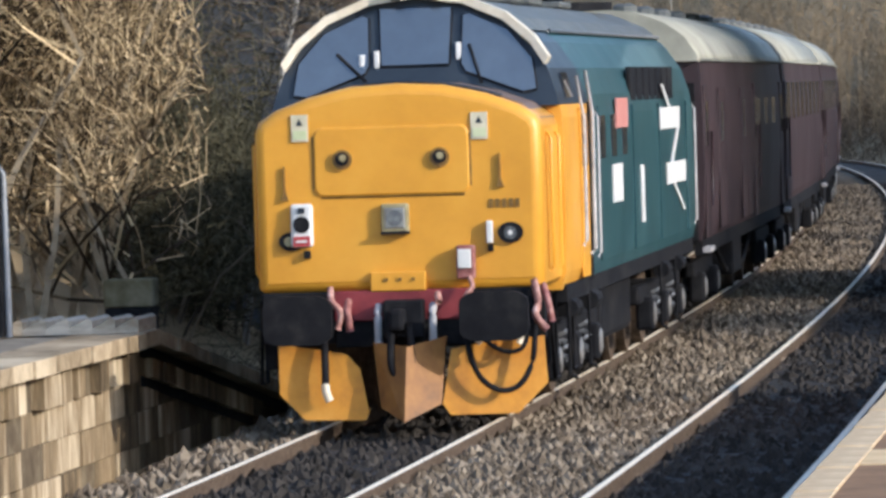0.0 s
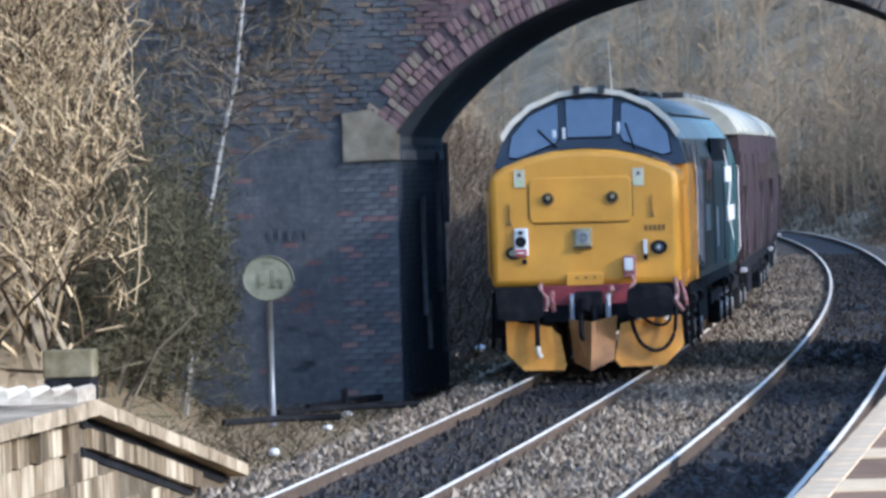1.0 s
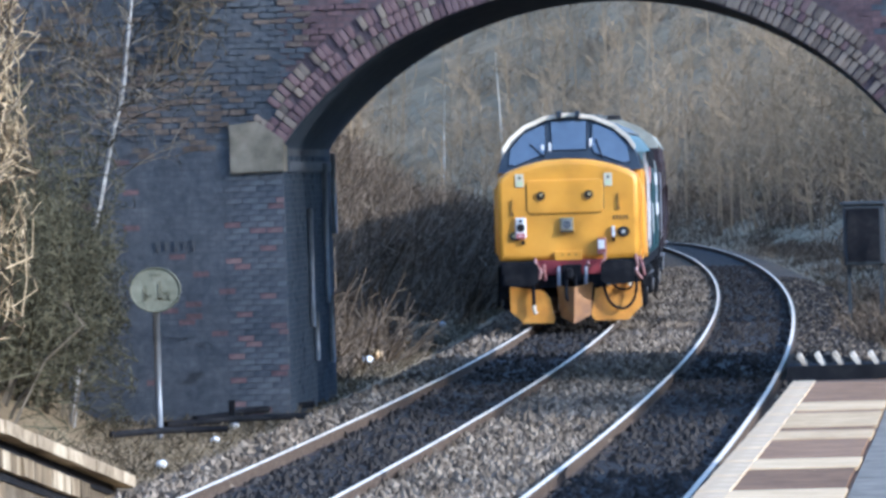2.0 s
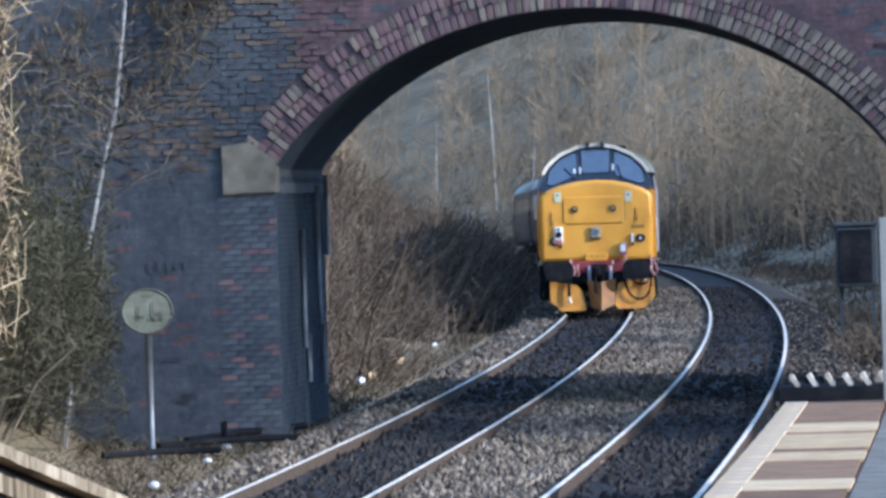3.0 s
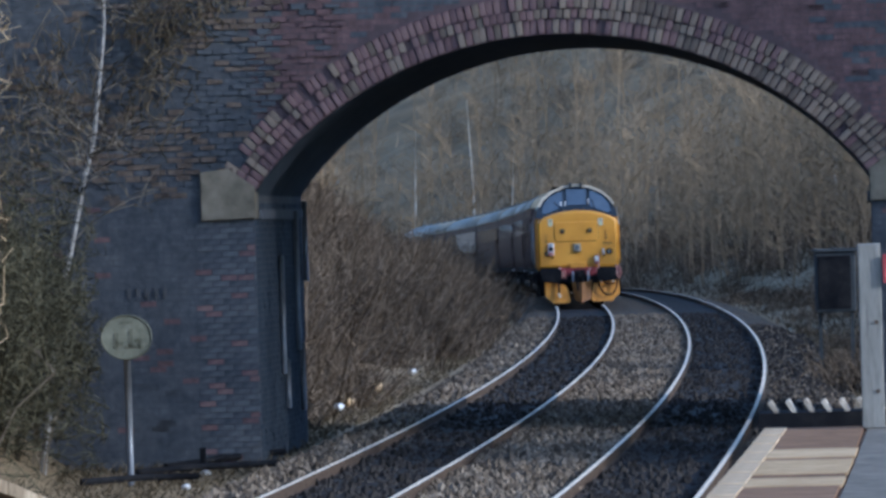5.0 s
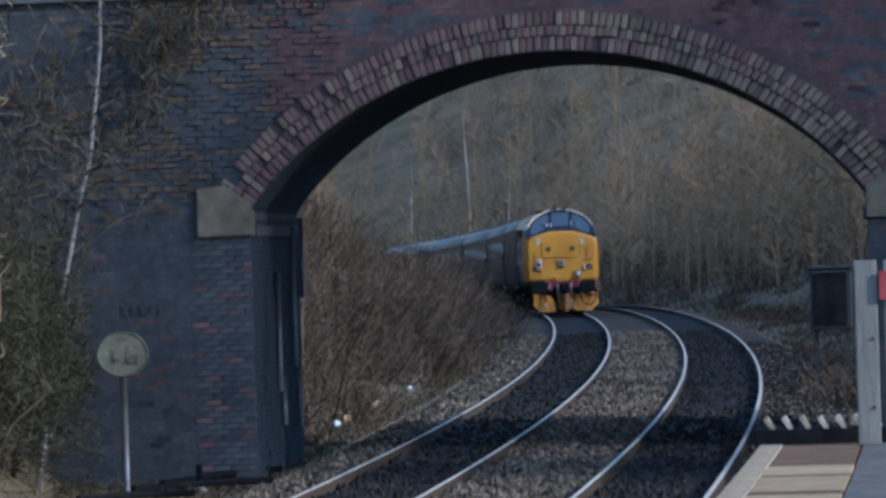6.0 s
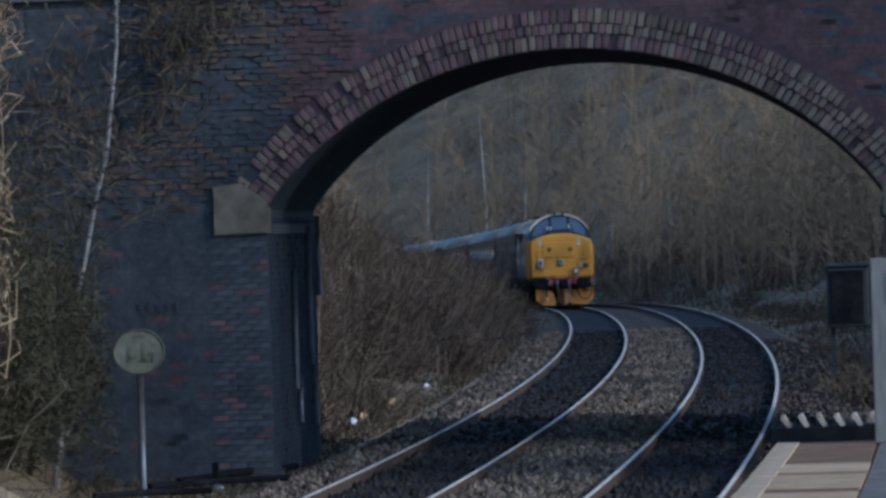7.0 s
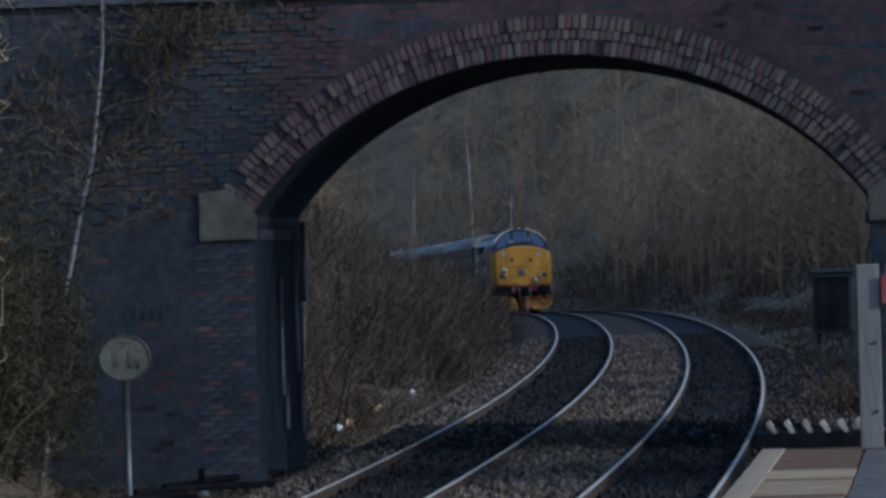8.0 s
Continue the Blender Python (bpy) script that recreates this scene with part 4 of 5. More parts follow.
# ---- lineside things ----
def build_speed_sign():
    base = on_ground(42.6, -5.5)
    sign = empty("speed_sign", Matrix.Translation((base.x, base.y, base.z)))
    tagged(sign, "round faded speed sign on a grey steel post", "sign")
    tubed("post", [(0, 0, -0.2), (0, 0, 1.75)], 0.045, M_GALV, sign, 12)
    bm = bmesh.new()
    rx, rz, cz = 0.325, 0.285, 1.94
    pts = [(rx * math.cos(k), cz + rz * math.sin(k)) for k in (2 * math.pi * i / 36 for i in range(36))]
    prism(bm, pts, -0.075, -0.05)
    plate = part("sign_plate", bm, M_SIGN, sign, "faded yellowish enamel disc")
    bm = bmesh.new()
    ring = [(x * 1.0, -0.078, z) for x, z in pts]
    tube(bm, ring + ring[:1], 0.014, 6, cap=False)
    part("rim", bm, M_SIGNDARK, plate)
    for x, z, w, h in ((-0.13, 1.9, 0.05, 0.2), (-0.09, 1.86, 0.09, 0.035), (0.06, 1.93, 0.045, 0.24), (0.13, 1.9, 0.06, 0.045), (0.17, 1.86, 0.045, 0.13), (0.0, 2.13, 0.16, 0.03), (0.08, 1.82, 0.2, 0.035)):
        boxed("worn_mark", x, -0.08, z, w, 0.01, h, M_SIGNDARK, plate)
    boxed("clamp", 0, -0.04, 1.8, 0.16, 0.04, 0.05, M_GALV, sign)


build_speed_sign()


def arris_guard(name, s, offs, top, mat, label, length, pitch):
    """Trespass guard: rows of three-cornered timbers."""
    guard = empty(name, frame_at(s, 0, 0))
    tagged(guard, label, "trespass guard")
    for i, o in enumerate(offs):
        bm = bmesh.new()
        vs = []
        for y in (0.0, length):
            for x, z in ((-0.5 * pitch, 0), (0.5 * pitch, 0), (0.0, 0.13)):
                vs.append(bm.verts.new((o + x * 0.92, y, top + z)))
        for f in ((0, 1, 2), (5, 4, 3), (0, 3, 4, 1), (1, 4, 5, 2), (2, 5, 3, 0)):
            bm.faces.new([vs[k] for k in f])
        bmesh.ops.recalc_face_normals(bm, faces=bm.faces[:])
        part("arris_timber", bm, mat, guard)
    boxed("bearer", sum(offs) / len(offs), length * 0.5, top - 0.05, max(offs) - min(offs) + pitch, length * 0.9, 0.09, M_SLEEPER, guard)
    return guard


def build_guards():
    g = empty("trespass_guard", frame_at(LEFT_END - 0.35, 0, 0))
    tagged(g, "row of pale weathered timber wedges on the platform end", "trespass guard")
    for i in range(6):
        x = -4.33 - i * 0.215
        bm = bmesh.new()
        outline = [(x - 0.105, 0.862), (x + 0.11, 0.862), (x + 0.11, 0.985), (x + 0.075, 1.01), (x - 0.105, 0.915)]
        prism(bm, outline, -0.5, 0.5)
        part("timber_wedge", bm, M_TIMBER, g)
    g = empty("trespass_guard", frame_at(RIGHT_END + 0.45, 0, 0))
    tagged(g, "row of white-tipped slanting timbers past the platform end", "trespass guard")
    boxed("bearer", 4.15, 0.25, 0.9, 1.9, 0.85, 0.19, M_BLACK, g)
    for i in range(7):
        x = 3.27 + i * 0.171
        lift = 0.006 * (i % 3)
        bm = bmesh.new()
        prism(bm, [(x + 0.02, 1.1 + lift), (x + 0.05, 1.112 + lift), (x + 0.118, 1.005), (x + 0.115, 0.985), (x + 0.085, 0.985), (x + 0.018, 1.08 + lift)], -0.05, 0.35)
        part("timber_wedge", bm, M_TIMBER, g)


build_guards()


def build_post_right():
    post = empty("platform_end_post", frame_at(RIGHT_END - 0.5, 4.31, 0.86))
    tagged(post, "broad grey weathered post with a red sign", "post")
    boxed("post_board", 0, 0, 0.87, 0.215, 0.12, 1.74, M_POSTGREY, post, 0.012)
    for z in (0.35, 1.0):
        disced_front = bmesh.new()
        tube(disced_front, [(0.05, -0.075, z), (0.05, -0.05, z)], 0.02, 8)
        part("bolt", disced_front, M_RUST, post)
    boxed("second_post", 0.27, 0.02, 0.87, 0.2, 0.12, 1.74, M_POSTGREY, post, 0.012)
    sign = boxed("red_sign", 0.31, -0.1, 1.5, 0.36, 0.03, 0.27, M_REDBRIGHT, post, 0.004, "red notice plate with white bars")
    for z in (1.58, 1.52, 1.46, 1.41):
        boxed("text_bar", 0.33, -0.118, z, 0.24, 0.006, 0.022, M_WHITE, sign)


build_post_right()


def build_post_left():
    post = empty("platform_lamp_post", frame_at(19.6, -5.45, 0.86))
    tagged(post, "dark post on the far platform, its sunlit edge made as a pale tube", "post")
    boxed("dark_board", -0.1, 0, 0.78, 0.24, 0.1, 1.56, M_BLACK, post, 0.01)
    # pale tube along the board, standing in for its sunlit edge
    tubed("lit_edge", [(0.06, 0, 0), (0.045, 0, 1.5), (0.0, 0, 1.56), (-0.2, 0, 1.57)], 0.032, M_GALV, post, 10)


build_post_left()


def build_small_things():
    b = boxed("concrete_box", 0, 0, 0.15, 0.54, 0.4, 0.3, M_MOSS, None, 0.02)
    b.matrix_basis = frame_at(29.0, -5.87, 0.78)
    tagged(b, "mossy yellow-brown concrete box behind the ramp", "box")
    # support added under the box, black to pass for the darkness below
    pl = boxed("added_plinth", 0, 0, -0.42, 0.5, 0.5, 0.82, M_BLACK, b)
    hut = empty("lineside_cabinet", frame_at(78.0, 3.78, -0.25))
    tagged(hut, "dark steel lineside cabinet beyond the bridge", "cabinet")
    boxed("cabinet_body", 0, 0, 1.73, 0.78, 0.6, 1.14, M_CABINET, hut, 0.03)
    for x in (-0.3, 0.3):
        boxed("leg", x, 0, 0.58, 0.07, 0.07, 1.2, M_CABINET, hut)
    boxed("cabinet_door", -0.02, -0.31, 1.73, 0.62, 0.03, 1.0, M_BLACK, hut, 0.01)
    boxed("cabinet_roof", 0, 0, 2.33, 0.86, 0.7, 0.06, M_CABINET, hut, 0.01)
    rng = random.Random(2)
    for s, o, r in ((88.0, -4.8, 0.095), (69.0, -4.85, 0.13), (72.5, -4.85, 0.11), (77.5, -4.9, 0.12), (78.6, -4.95, 0.1), (66.5, -4.8, 0.09), (35.0, -4.5, 0.07), (45.0, -4.8, 0.07), (41.0, -4.6, 0.06)):
        bm = bmesh.new()
        bmesh.ops.create_icosphere(bm, subdivisions=2, radius=r)
        for v in bm.verts:
            v.co *= 1 + 0.35 * noise.noise(v.co * 9 + Vector((s, o, 0)))
            v.co.z *= 0.75
        st = part("pale_rock", bm, M_WHITE if r < 0.1 else M_PALE, None)
        st.matrix_basis = Matrix.Translation(on_ground(s, o) + Vector((0, 0, r * 0.6 + (0.12 if s > 60 else 0))))
        tagged(st, "small whitish rock on the cess", "rock", "pale rocks")
    # cable run and low timbers near the sign
    for a, c in (((45.5, -5.4), (49.6, -4.2)), ((44.0, -5.6), (45.8, -3.9)), ((41.5, -6.0), (42.4, -4.6))):
        p, q = on_ground(*a) + Vector((0, 0, 0.12)), on_ground(*c) + Vector((0, 0, 0.12))
        t = tubed("cable_trough", [p, p.lerp(q, 0.5) + Vector((0, 0, 0.02)), q], 0.05, M_BLACK, None, 6)
        tagged(t, "dark cable run lying on the stones", "cable", "cable runs")
    m = boxed("point_lever", 0, 0, 0.2, 0.08, 0.12, 0.42, M_BLACK, None, 0.01)
    m.matrix_basis = frame_at(45.2, -4.85, -0.45)
    tagged(m, "short dark iron stub by the sign", "marker")
    for i in range(5):
        w = boxed("wall_lettering", -6.05 + i * 0.125, -0.03, 2.15, 0.05, 0.012, 0.11 if i % 2 else 0.14, M_CHALK, bridge)


build_small_things()
build_bridge_bricks()


# ---- the train ----
FRONT0, SPEED = 18.06, 27.73
HALF_BODY = [(1.30, 1.12), (1.345, 1.3), (1.355, 1.9), (1.345, 2.72), (1.31, 2.92), (1.22, 3.18), (1.05, 3.43), (0.8, 3.65), (0.42, 3.82), (0.0, 3.88)]


def mirrored(half):
    """A closed outline from its right half, bottom to top."""
    return half + [(-x, z) for x, z in half[::-1] if x > 0]


def window_pane(name, corners, mat, parent, thick=0.03, label=""):
    """A pane between four or more corners, given a little thickness along its normal."""
    bm = bmesh.new()
    vs = [bm.verts.new(c) for c in corners]
    f = bm.faces.new(vs)
    bm.normal_update()
    r = bmesh.ops.extrude_face_region(bm, geom=[f])
    bmesh.ops.translate(bm, vec=-f.normal * thick, verts=[v for v in r["geom"] if isinstance(v, bmesh.types.BMVert)])
    bmesh.ops.recalc_face_normals(bm, faces=bm.faces[:])
    return part(name, bm, mat, parent, label)


def ring_of(corners, width, depth):
    """A frame along the edges of a flat polygon."""
    bm = bmesh.new()
    n = len(corners)
    for i in range(n):
        tube(bm, [corners[i], corners[(i + 1) % n]], width, 5)
    return bm


def disc(bm, x, y, z, r, depth, sides=20, squash=1.0):
    """A disc that faces the front, its face at y."""
    a = [bm.verts.new((x + r * squash * math.cos(k), y, z + r * math.sin(k))) for k in (2 * math.pi * i / sides for i in range(sides))]
    b = [bm.verts.new((v.co.x, y + depth, v.co.z)) for v in a]
    bm.faces.new(a)
    bm.faces.new(b[::-1])
    for i in range(sides):
        bm.faces.new((a[i], b[i], b[(i + 1) % sides], a[(i + 1) % sides]))
    bmesh.ops.recalc_face_normals(bm, faces=bm.faces[:])


def disced(name, x, y, z, r, depth, mat, parent, label="", squash=1.0):
    bm = bmesh.new()
    disc(bm, x, y, z, r, depth, squash=squash)
    return part(name, bm, mat, parent, label)


def wheel_mesh(bm, x, y, z, r, w):
    prof = [(0, r * 0.25), (w * 0.4, r * 0.28), (w * 0.45, r * 0.8), (w * 0.2, r * 0.86), (w * 0.2, r), (w, r), (w * 1.25, r + 0.03), (w * 1.4, r + 0.03), (w * 1.4, 0.05)]
    sides = 24
    sg = 1 if x > 0 else -1
    rings = [[bm.verts.new((x - sg * (o - 0.07), y + rr * math.cos(k), z + rr * math.sin(k))) for k in (2 * math.pi * i / sides for i in range(sides))]
             for o, rr in prof]
    for a, b in zip(rings, rings[1:]):
        for j in range(sides):
            bm.faces.new((a[j], a[(j + 1) % sides], b[(j + 1) % sides], b[j]))
    bm.faces.new(rings[0])
    bmesh.ops.recalc_face_normals(bm, faces=bm.faces[:])


def bogie(parent, yc, axles, radius, half_len, detail=True):
    frame_bm = bmesh.new()
    for side in (-1, 1):
        x = side * 1.12
        box(frame_bm, x, yc, 0.72, 0.12, 2 * half_len, 0.2, 0.03)
        for a in axles:
            box(frame_bm, x + side * 0.06, yc + a, 0.5, 0.2, 0.34, 0.36, 0.04)
    box(frame_bm, 0, yc, 0.7, 2.2, 0.5, 0.22, 0.03)
    b = part("bogie", frame_bm, M_BLACK, parent)
    for a in axles:
        for side in (-1, 1):
            bm = bmesh.new()
            wheel_mesh(bm, side * 0.75, yc + a, radius, radius, 0.13)
            part("wheel", bm, M_RUST, b)
            disced_side("axle_box", side * 1.28, yc + a, 0.5, 0.13, b)
    if detail:
        for side in (-1, 1):
            for a, c in zip(axles, axles[1:]):
                m = (a + c) / 2
                for k in (-0.14, 0.14):
                    bm = bmesh.new()
                    tube(bm, [(side * 1.2 + 0.06 * math.cos(w), yc + m + k + 0.06 * math.sin(w), 0.46 + 0.045 * w / 2) for w in (i * 0.9 for i in range(15))], 0.018, 5)
                    part("spring", bm, M_GALV, b, "grey coil spring")
                bm = bmesh.new()
                tube(bm, [(side * 1.3, yc + m - 0.3, 0.95), (side * 1.3, yc + m + 0.25, 0.95)], 0.09, 10)
                part("brake_cylinder", bm, M_BLACK, b)
                bm = bmesh.new()
                tube(bm, [(side * 1.31, yc + m - 0.45, 1.05), (side * 1.31, yc + m - 0.42, 0.35), (side * 1.29, yc + m + 0.4, 0.28)], 0.022, 6)
                part("brake_rod", bm, M_BLACK, b)
    return b


def disced_side(name, x, y, z, r, parent):
    bm = bmesh.new()
    sg = 1 if x > 0 else -1
    tube(bm, [(x - sg * 0.1, y, z), (x, y, z), (x + sg * 0.02, y, z)], [r, r, r * 0.7], 14)
    return part(name, bm, M_STEEL, parent)


def build_locomotive():
    loco = empty("locomotive")
    tagged(loco, "blue-green diesel locomotive with a yellow nose end", "locomotive")
    # nose
    half = [(1.24, 1.22), (1.29, 1.27), (1.29, 2.66), (1.25, 2.76), (1.1, 2.86), (0.8, 2.97), (0.42, 3.055), (0.0, 3.08)]
    bm = bmesh.new()
    prism(bm, mirrored(half), 0.62, 2.25)
    front = [e for e in bm.edges if all(abs(v.co.y - 0.62) < 1e-4 for v in e.verts)]
    bmesh.ops.bevel(bm, geom=front, offset=0.10, segments=4, affect="EDGES", profile=0.5)
    nose = part("nose", bm, M_YELLOW, loco, "bright yellow painted nose")
    for p in nose.data.polygons:
        p.use_smooth = p.area < 0.35
    # brown-grey top of the nose in front of the windscreens
    bm = bmesh.new()
    prism(bm, [(x, z) for x, z in [(-1.27, 2.73), (1.27, 2.73), (1.1, 2.872), (0.8, 2.982), (0.42, 3.067), (0, 3.092), (-0.42, 3.067), (-0.8, 2.982), (-1.1, 2.872)]], 0.9, 2.3)
    part("nose_top", bm, M_NOSETOP, nose, "dull brown-grey nose top")
    bm = bmesh.new()
    tube(bm, [(0.95 * (i / 12 - 0.35), 0.83, 3.09 - 0.16 * (0.95 * (i / 12 - 0.35)) ** 2 * 1.1) for i in range(0, 17)], 0.02, 6)
    part("seam_strip", bm, M_NAVY, nose)
    # headcode plate, marker lights, headlight
    bm = bmesh.new()
    box(bm, -0.05, 0.625, 2.39, 1.4, 0.06, 0.62, 0.0)
    es = [e for e in bm.edges if abs(e.verts[0].co.y - e.verts[1].co.y) > 0.03]
    bmesh.ops.bevel(bm, geom=es, offset=0.09, segments=5, affect="EDGES", profile=0.5)
    es = [e for e in bm.edges if all(abs(v.co.y - 0.595) < 1e-4 for v in e.verts)]
    bmesh.ops.bevel(bm, geom=es, offset=0.022, segments=3, affect="EDGES", profile=0.5)
    plate = part("headcode_plate", bm, M_YELLOW, nose)
    bm = bmesh.new()
    for x0, z0, x1, z1 in ((-0.69, 2.075, 0.6, 2.075), (-0.755, 2.15, -0.755, 2.62), (0.655, 2.15, 0.655, 2.62)):
        tube(bm, [(x0, 0.617, z0), (x1, 0.617, z1)], 0.012, 5)
    part("plate_joint", bm, M_GRIMEYEL, plate, "grimy joint round the plate")
    for x in (-0.49, 0.385):
        rim = disced("marker_light", x, 0.56, 2.41, 0.088, 0.06, M_GRIMEYEL, plate, "dark round marker light")
        disced("lens", x, 0.552, 2.415, 0.062, 0.03, M_BLACK, rim)
        disced("bulb", x + 0.008, 0.546, 2.425, 0.032, 0.02, M_SILVERYEL, rim)
    head = boxed("headlight", -0.03, 0.59, 1.875, 0.25, 0.08, 0.26, M_SILVERYEL, nose, 0.02, "square grey sealed-beam headlight")
    boxed("bezel", -0.03, 0.553, 1.875, 0.19, 0.02, 0.19, M_STEEL, head, 0.015)
    disced("lens", -0.03, 0.54, 1.875, 0.072, 0.02, M_LENS, head)
    boxed("shade", -0.03, 0.57, 1.745, 0.25, 0.09, 0.025, M_BLACK, head)
    # tail lamp board on one side, lamp cluster on the other
    lamp = boxed("tail_lamp", -0.87, 0.58, 1.83, 0.2, 0.07, 0.39, M_WHITE, nose, 0.03, "white tail lamp with red base")
    disced("lens", -0.87, 0.535, 1.84, 0.075, 0.03, M_BLACK, lamp)
    boxed("red_panel", -0.87, 0.537, 1.69, 0.15, 0.02, 0.09, M_REDBRIGHT, lamp)
    boxed("inscription", -0.87, 0.533, 1.69, 0.1, 0.02, 0.02, M_WHITE, lamp)
    boxed("inscription", -0.87, 0.535, 1.965, 0.06, 0.02, 0.05, M_NAVY, lamp)
    marker = disced("lamp_cluster", -0.97, 0.585, 1.69, 0.085, 0.06, M_BLACK, nose, "black oval lamp", squash=1.35)
    disced("lens", -0.99, 0.575, 1.69, 0.045, 0.03, M_SILVERYEL, marker)
    marker = disced("lamp_cluster", 1.0, 0.585, 1.72, 0.095, 0.06, M_BLACK, nose, "black oval lamp", squash=1.2)
    disced("lens", 1.0, 0.572, 1.72, 0.058, 0.03, M_LENS, marker)
    disced("bulb", 1.0, 0.566, 1.72, 0.022, 0.02, M_WHITE, marker)
    boxed("lamp_iron", 0.815, 0.58, 1.73, 0.055, 0.06, 0.2, M_WHITE, nose, 0.01, "white lamp bracket")
    boxed("lamp_iron_foot", 0.82, 0.59, 1.59, 0.05, 0.06, 0.07, M_BLACK, nose, 0.01)
    boxed("lamp_iron_foot", -0.83, 0.59, 1.57, 0.06, 0.06, 0.07, M_BLACK, nose, 0.01)
    for x, z in ((-0.87, 2.70), (0.745, 2.68)):
        st = boxed("warning_sticker", x, 0.611, z, 0.15, 0.016, 0.24, M_STICKER, nose, 0.0, "pale electrification warning sticker")
        boxed("sticker_band", x, 0.602, z - 0.06, 0.12, 0.012, 0.08, M_GREENYEL, st)
        bm = bmesh.new()
        prism(bm, [(x - 0.03, z + 0.025), (x + 0.03, z + 0.025), (x, z + 0.085)], 0.598, 0.61)
        part("sticker_sign", bm, M_NAVY, st)
    for x, z in ((-1.02, 2.14), (0.92, 2.21)):
        bm = bmesh.new()
        prism(bm, [(x - 0.035, z - 0.08), (x + 0.035, z - 0.08), (x + 0.008, z), (x + 0.004, z + 0.22), (x - 0.004, z + 0.22), (x - 0.008, z)], 0.585, 0.63)
        part("bracket", bm, M_GRIMEYEL, nose, "grimy lamp bracket")
    for i in range(5):
        boxed("number_bar", 0.83 + i * 0.06, 0.614, 1.985, 0.035, 0.012, 0.075, M_GRIMEYEL, nose)
    boxed("lower_step", -0.02, 0.6, 1.31, 0.5, 0.07, 0.17, M_YELLOW, nose, 0.012)
    for i in (-0.12, 0.0, 0.12):
        boxed("bolt", i, 0.56, 1.33, 0.03, 0.02, 0.03, M_GRIMEYEL, nose)
    rl = boxed("rear_lamp", 0.6, 0.55, 1.47, 0.17, 0.1, 0.3, M_REDPALE, nose, 0.02, "red portable tail lamp with white face")
    boxed("lamp_face", 0.59, 0.49, 1.5, 0.12, 0.02, 0.17, M_WHITE, rl, 0.008)
    tubed("lamp_cable", [(0.63, 0.5, 1.34), (0.66, 0.46, 1.25), (0.6, 0.44, 1.17), (0.58, 0.45, 1.1)], 0.024, M_PINK, rl, 8)
    # side of the nose: door and handrails
    for sg in (-1, 1):
        boxed("nose_door", sg * 1.293, 1.35, 2.0, 0.03, 0.62, 1.25, M_YELLOW, nose, 0.01)
        for yy in (1.0, 1.72):
            tubed("handrail", [(sg * 1.31, yy, 1.35), (sg * 1.345, yy, 1.4), (sg * 1.345, yy, 2.55), (sg * 1.31, yy, 2.6)], 0.018, M_YELLOW, nose, 6)
    # cab
    low = [(1.28, 1.14), (1.335, 1.3), (1.345, 1.9), (1.338, 2.72), (1.32, 2.84), (0.0, 2.84)]
    bm = bmesh.new()
    prism(bm, mirrored(low), 2.2, 4.9)
    cab = part("cab_lower", bm, M_YELLOW, loco, "yellow lower cab sides")
    up = [(1.325, 2.84), (1.30, 2.95), (1.22, 3.18), (1.05, 3.43), (0.8, 3.65), (0.42, 3.815), (0.0, 3.87)]
    bm = bmesh.new()
    prism(bm, mirrored(up), 2.05, 4.9)
    for v in bm.verts:
        if v.co.y < 2.1:
            v.co.y += (v.co.z - 2.84) * 0.32
    hood = part("cab_upper", bm, M_NAVY, loco, "dark windscreen surround")

    def screen(pts):
        return [(x, 2.05 + (z - 2.84) * 0.32 - 0.012, z) for x, z in pts]

    for pts in ([(-0.31, 3.24), (0.31, 3.24), (0.33, 3.76), (-0.33, 3.76)],
                [(-1.12, 2.99), (-1.0, 2.97), (-0.47, 3.17), (-0.43, 3.24), (-0.44, 3.68), (-0.5, 3.7), (-0.85, 3.54), (-1.08, 3.27)],
                [(1.12, 2.99), (1.08, 3.27), (0.85, 3.54), (0.5, 3.7), (0.44, 3.68), (0.43, 3.24), (0.47, 3.17), (1.0, 2.97)]):
        pane = window_pane("windscreen", screen(pts), M_SCREEN, hood, 0.02, "sky-reflecting cab windscreen")
        part("window_seal", ring_of(screen(pts), 0.016, 0), M_BLACK, pane, smooth=True)
    for x0, z0, x1, z1 in ((-0.45, 3.1, -0.72, 3.36), (0.62, 3.06, 0.5, 3.42)):
        a, b = screen([(x0, z0), (x1, z1)])
        tubed("wiper", [(a[0], a[1] - 0.03, a[2]), (b[0], b[1] - 0.03, b[2])], 0.016, M_BLACK, hood, 5)
    for x, z in ((-0.49, 3.27), (-0.355, 3.3), (0.4, 3.36)):
        a = screen([(x, z)])[0]
        boxed("washer_box", a[0], a[1] - 0.01, a[2], 0.05, 0.04, 0.16, M_WHITE, hood, 0.01)
    # brow along the roof's front edge
    bm = bmesh.new()
    arc = [(1.20, 3.24), (1.07, 3.44), (0.81, 3.665), (0.43, 3.83), (0.0, 3.885)]
    arc = arc + [(-x, z) for x, z in arc[-2::-1]]
    rings = []
    for x, z in arc:
        y = 2.05 + (z - 2.84) * 0.32
        rings.append([bm.verts.new(c) for c in ((x * 1.03, y - 0.1, z + 0.045), (x, y - 0.1, z - 0.03), (x, y + 0.2, z - 0.02), (x * 1.03, y + 0.2, z + 0.045))])
    for a, b in zip(rings, rings[1:]):
        for k in range(4):
            bm.faces.new((a[k], a[(k + 1) % 4], b[(k + 1) % 4], b[k]))
    bm.faces.new(rings[0])
    bm.faces.new(rings[-1][::-1])
    bmesh.ops.recalc_face_normals(bm, faces=bm.faces[:])
